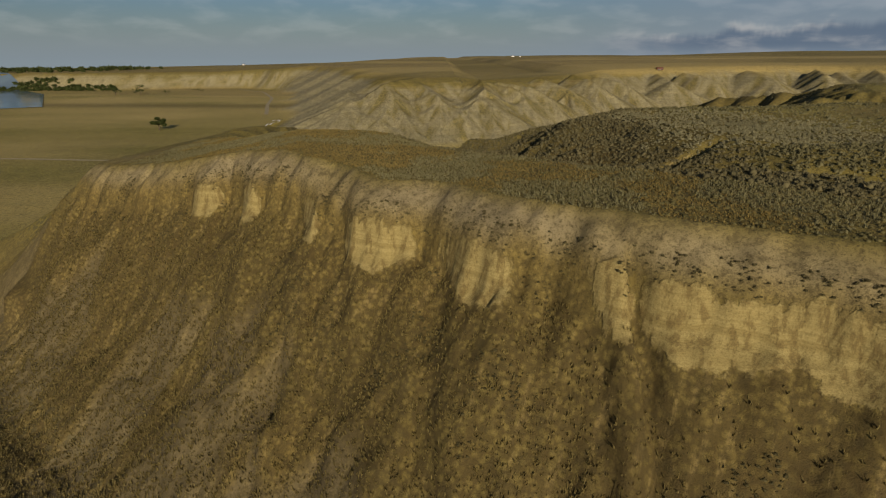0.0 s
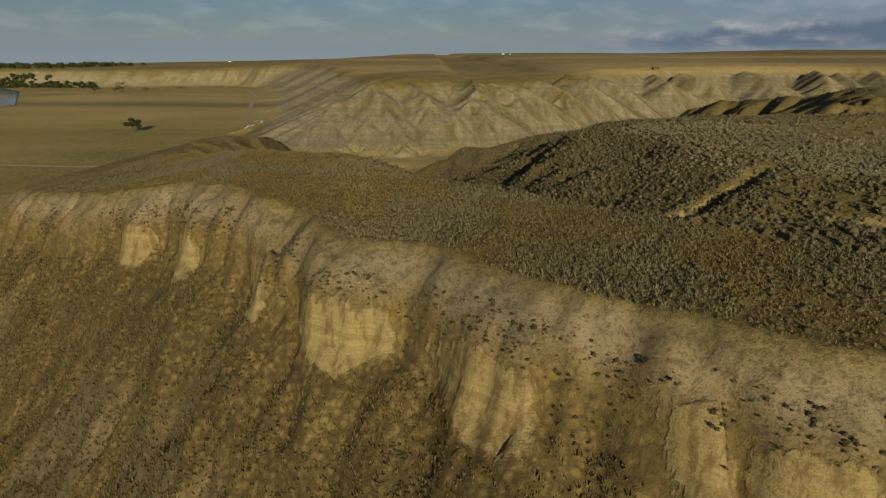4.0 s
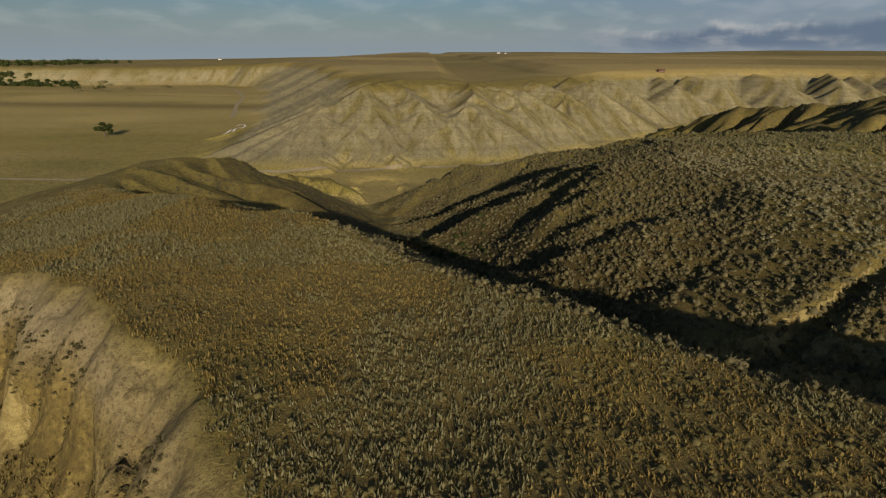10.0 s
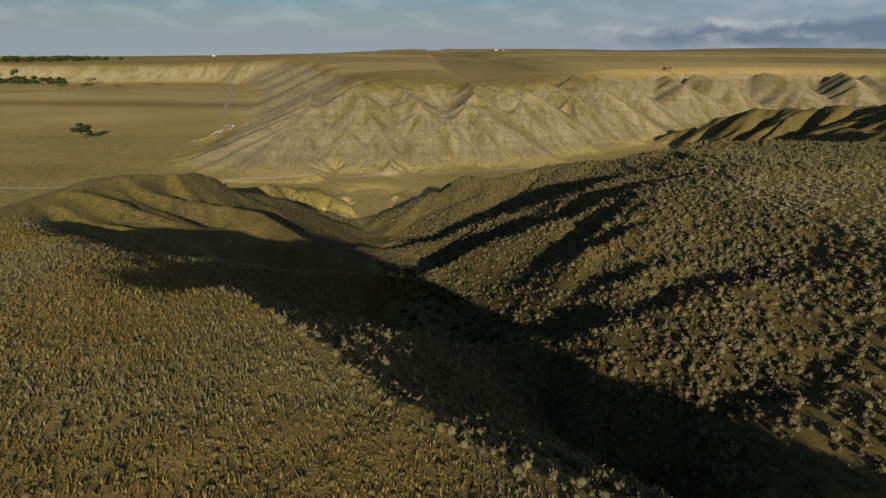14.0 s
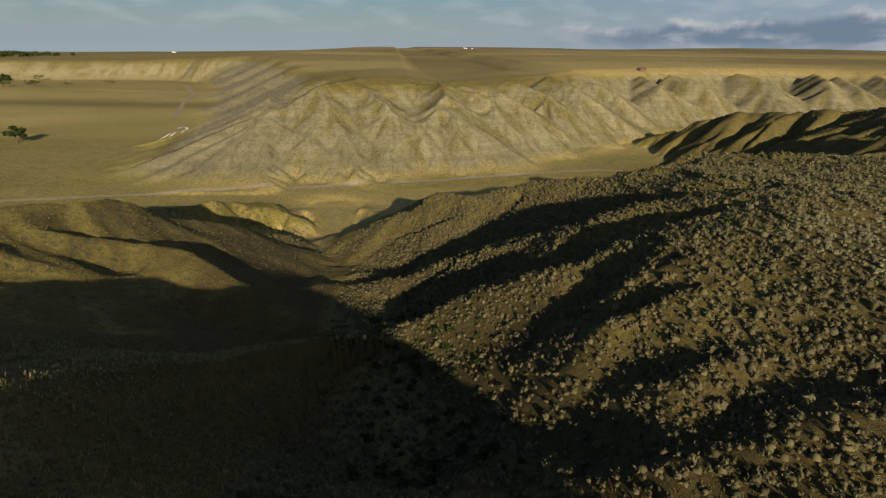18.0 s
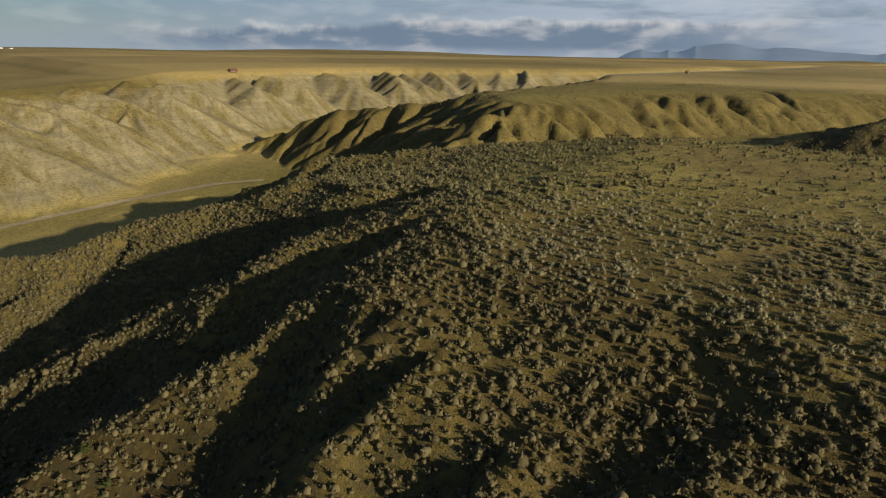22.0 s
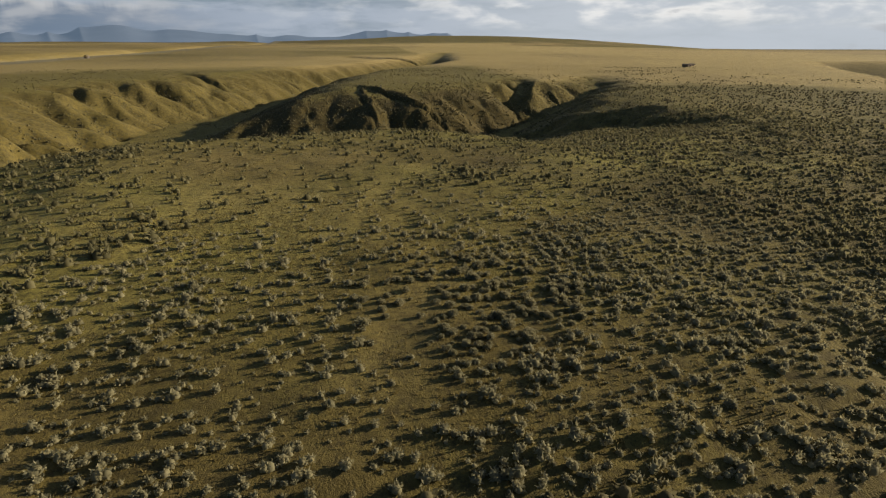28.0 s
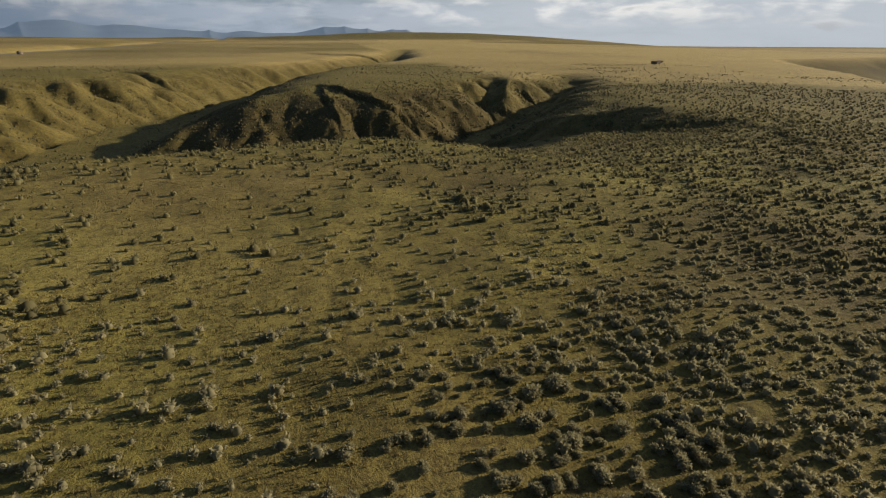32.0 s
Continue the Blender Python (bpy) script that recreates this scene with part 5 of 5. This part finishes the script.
# ---- trees ----
def part(name, me, parent, label=""):
    ob = new(name, me)
    ob.parent = parent
    if label:
        ob["label"] = label
    return ob


def tube(points, radii, sides=7):
    """A tapering limb through the points."""
    v, f = [], []
    for n, (p, r) in enumerate(zip(points, radii)):
        for k in range(sides):
            a = 2 * math.pi * k / sides
            v.append((p[0] + r * math.cos(a), p[1] + r * math.sin(a), p[2]))
        if n:
            for k in range(sides):
                a, b = (n - 1) * sides + k, (n - 1) * sides + (k + 1) % sides
                f.append((a, b, b + sides, a + sides))
    return np.array(v), np.array(f)


def tree(x, y, tall, wide, leaves, rng, label):
    z = float(height(x, y)[0])
    root = new("tree", None)
    root.location = (x, y, z)
    tagged(root, label, "tree")
    verts, faces, count, tips = [], [], 0, []
    bend = rng.uniform(-0.04, 0.04, 2) * tall
    v, f = tube([(0, 0, -0.3), (0.2 * bend[0], 0.2 * bend[1], 0.15 * tall), (bend[0], bend[1], 0.45 * tall), (1.6 * bend[0], 1.6 * bend[1], 0.75 * tall)], [0.055 * tall, 0.04 * tall, 0.028 * tall, 0.008 * tall])
    verts.append(v), faces.append(f)
    count += len(v)
    for k in range(9):
        a, h = 2.4 * k + rng.uniform(-0.4, 0.4), rng.uniform(0.18, 0.55) * tall
        reach = wide * rng.uniform(0.28, 0.46)
        tip = (reach * math.cos(a), reach * math.sin(a), h + rng.uniform(0.12, 0.32) * tall)
        mid = (0.5 * tip[0], 0.5 * tip[1], h + 0.4 * (tip[2] - h))
        v, f = tube([(bend[0] * h / tall, bend[1] * h / tall, h), mid, tip], [0.02 * tall, 0.013 * tall, 0.004 * tall], 5)
        verts.append(v), faces.append(f + count)
        count += len(v)
        tips.append(tip)
    trunk = mesh_from("trunk", np.concatenate(verts), np.concatenate(faces), BARK, True)
    part("trunk", trunk, root, "grey-brown branching trunk")
    tips.append((1.6 * bend[0], 1.6 * bend[1], 0.82 * tall))
    tips = np.array(tips)
    which = rng.integers(0, len(tips), leaves)
    puff = rng.normal(size=(leaves, 3))
    puff = puff / np.linalg.norm(puff, axis=1, keepdims=True) * rng.uniform(0.3, 1, (leaves, 1)) ** 0.5
    centre = tips[which] + puff * np.array([0.20 * wide, 0.20 * wide, 0.13 * tall])
    e1, e2 = rng.normal(size=(leaves, 3)), rng.normal(size=(leaves, 3))
    size = 0.035 * tall * rng.uniform(0.6, 1.3, (leaves, 1))
    tri = np.stack([centre + e1 * size, centre + e2 * size, centre - (e1 + e2) * size * 0.6], 1).reshape(-1, 3)
    part("crown", mesh_from("crown", tri, np.arange(len(tri)).reshape(-1, 3), TREE_LEAF), root, "uneven crown of small green leaves")
    return root


rng = np.random.default_rng(11)
tree(-218, 439, 10.5, 9.5, 1900, rng, "lone spreading cottonwood standing on the dry river flat")
for x, y, tall, wide in ((-491, 873, 11, 16), (-473, 897, 8, 9), (-460, 886, 9, 13), (-434, 912, 6, 12), (-408, 965, 5, 14), (-395, 955, 4, 7), (-520, 1002, 10, 14)):
    tree(x, y, tall, wide, 420, rng, "rounded green cottonwood out on the river flat")


def thicket(name, x0, x1, y0, y1, n, low, tall, label):
    x, y = rng.uniform(x0, x1, n), rng.uniform(y0, y1, n)
    ob = bush_mass(name, x, y, rng.uniform(low, tall, n), 40, rng, TREE_LEAF, 2.0, 0.95, 3)
    return tagged(ob, label, "thicket", kind="stuff")


thicket("riverside_thicket", -760, -560, 985, 1020, 160, 6, 14, "dark green thicket along the river bank")
thicket("riverside_thicket", -1100, -640, 1040, 1400, 240, 8, 18, "dark green cottonwoods and brush along the river")
thicket("ravine_brush", -4, 12, 128, 175, 130, 0.8, 1.8, "dark brush along the bed of the ravine")


# ---- white stone outline on the flat ----
def stone_line(pts, width=1.5):
    return ribbon("stone_outline", pts, width, WHITE, 0.25, "outline of white stones laid on the dry slope", "stone marking")


FLAT_FIGURE = [[(-141, 442), (-143.7, 461), (-145, 475)],
               [(-139.7, 455), (-133.7, 453), (-139, 485), (-143.6, 508), (-150, 514), (-149, 501)],
               [(-139.7, 459), (-143, 476), (-144, 487), (-140.6, 487)]]
for line in FLAT_FIGURE:
    stone_line(line)


# ---- farm buildings far out on the bench ----
def box_mesh(name, x0, x1, y0, y1, z0, z1, mat):
    v = [(x, y, z) for z in (z0, z1) for y in (y0, y1) for x in (x0, x1)]
    f = [(0, 2, 3, 1), (4, 5, 7, 6), (0, 1, 5, 4), (2, 6, 7, 3), (0, 4, 6, 2), (1, 3, 7, 5)]
    return mesh_from(name, v, f, mat)


def gable_mesh(name, long, wide, low, top, mat):
    """A ridged roof with eaves, along x."""
    a, b, t = long / 2 + 0.4, wide / 2 + 0.4, 0.2
    ring = [(-b, low), (0, top), (b, low), (b, low + t), (0, top + t), (-b, low + t)]
    v = [(x, y, z) for x in (-a, a) for y, z in ring]
    f = [(k, (k + 1) % 6, (k + 1) % 6 + 6, k + 6) for k in range(6)]
    f += [(0, 5, 4, 1), (1, 4, 3, 2), (6, 7, 10, 11), (7, 8, 9, 10)]
    return mesh_from(name, v, f, mat)


def farm_building(name, x, y, turn, long, wide, high, wall_mat, roof_mat, label, category):
    root = new(name, None)
    root.location, root.rotation_euler = (x, y, float(height(x, y)[0]) - 0.2), (0, 0, radians(turn))
    tagged(root, label, category)
    part("wall", box_mesh("wall", -long / 2, long / 2, -wide / 2, wide / 2, 0, high, wall_mat), root)
    part("roof", gable_mesh("roof", long, wide, high, high + 0.35 * wide, roof_mat), root)
    part("door", box_mesh("door", -0.9, 0.9, -wide / 2 - 0.06, -wide / 2 + 0.04, 0, 0.7 * high, SHED), root)
    for k in (-0.3, 0.3):
        part("window", box_mesh("window", k * long - 0.6, k * long + 0.6, -wide / 2 - 0.05, -wide / 2 + 0.03, 0.4 * high, 0.75 * high, WATER), root)
    return root


farm_building("farmhouse", 312, 2645, 10, 13, 7, 4, WALL_WHITE, ROOF, "white farmhouse far out on the pale fields", "house")
farm_building("barn", 345, 2660, 0, 9, 6, 3, WALL_WHITE, ROOF, "white barn beside the distant farmhouse", "barn")
farm_building("shed", 424, -100, 30, 4, 2.4, 1.3, SHED, SHED, "dark weathered shed on the golden field", "shed")
farm_building("shed", 432, -106, 40, 5, 2.2, 1.1, SHED, SHED, "dark weathered shed on the golden field", "shed")
farm_building("shed", 444, -116, 20, 4, 2.0, 1.0, SHED, SHED, "small dark shed on the golden field", "shed")
farm_building("shed", 715, 426, 10, 6, 4, 2.2, SHED, SHED, "lone dark shed on the far bench", "shed")
farm_building("shed", 214, 582, 0, 6, 3, 1.8, RED, RED, "small rust-red shed on the bench above the badlands", "shed")
farm_building("farmhouse", -640, 1900, 20, 9, 6, 3, WALL_WHITE, ROOF, "white farmhouse by the distant river", "house")
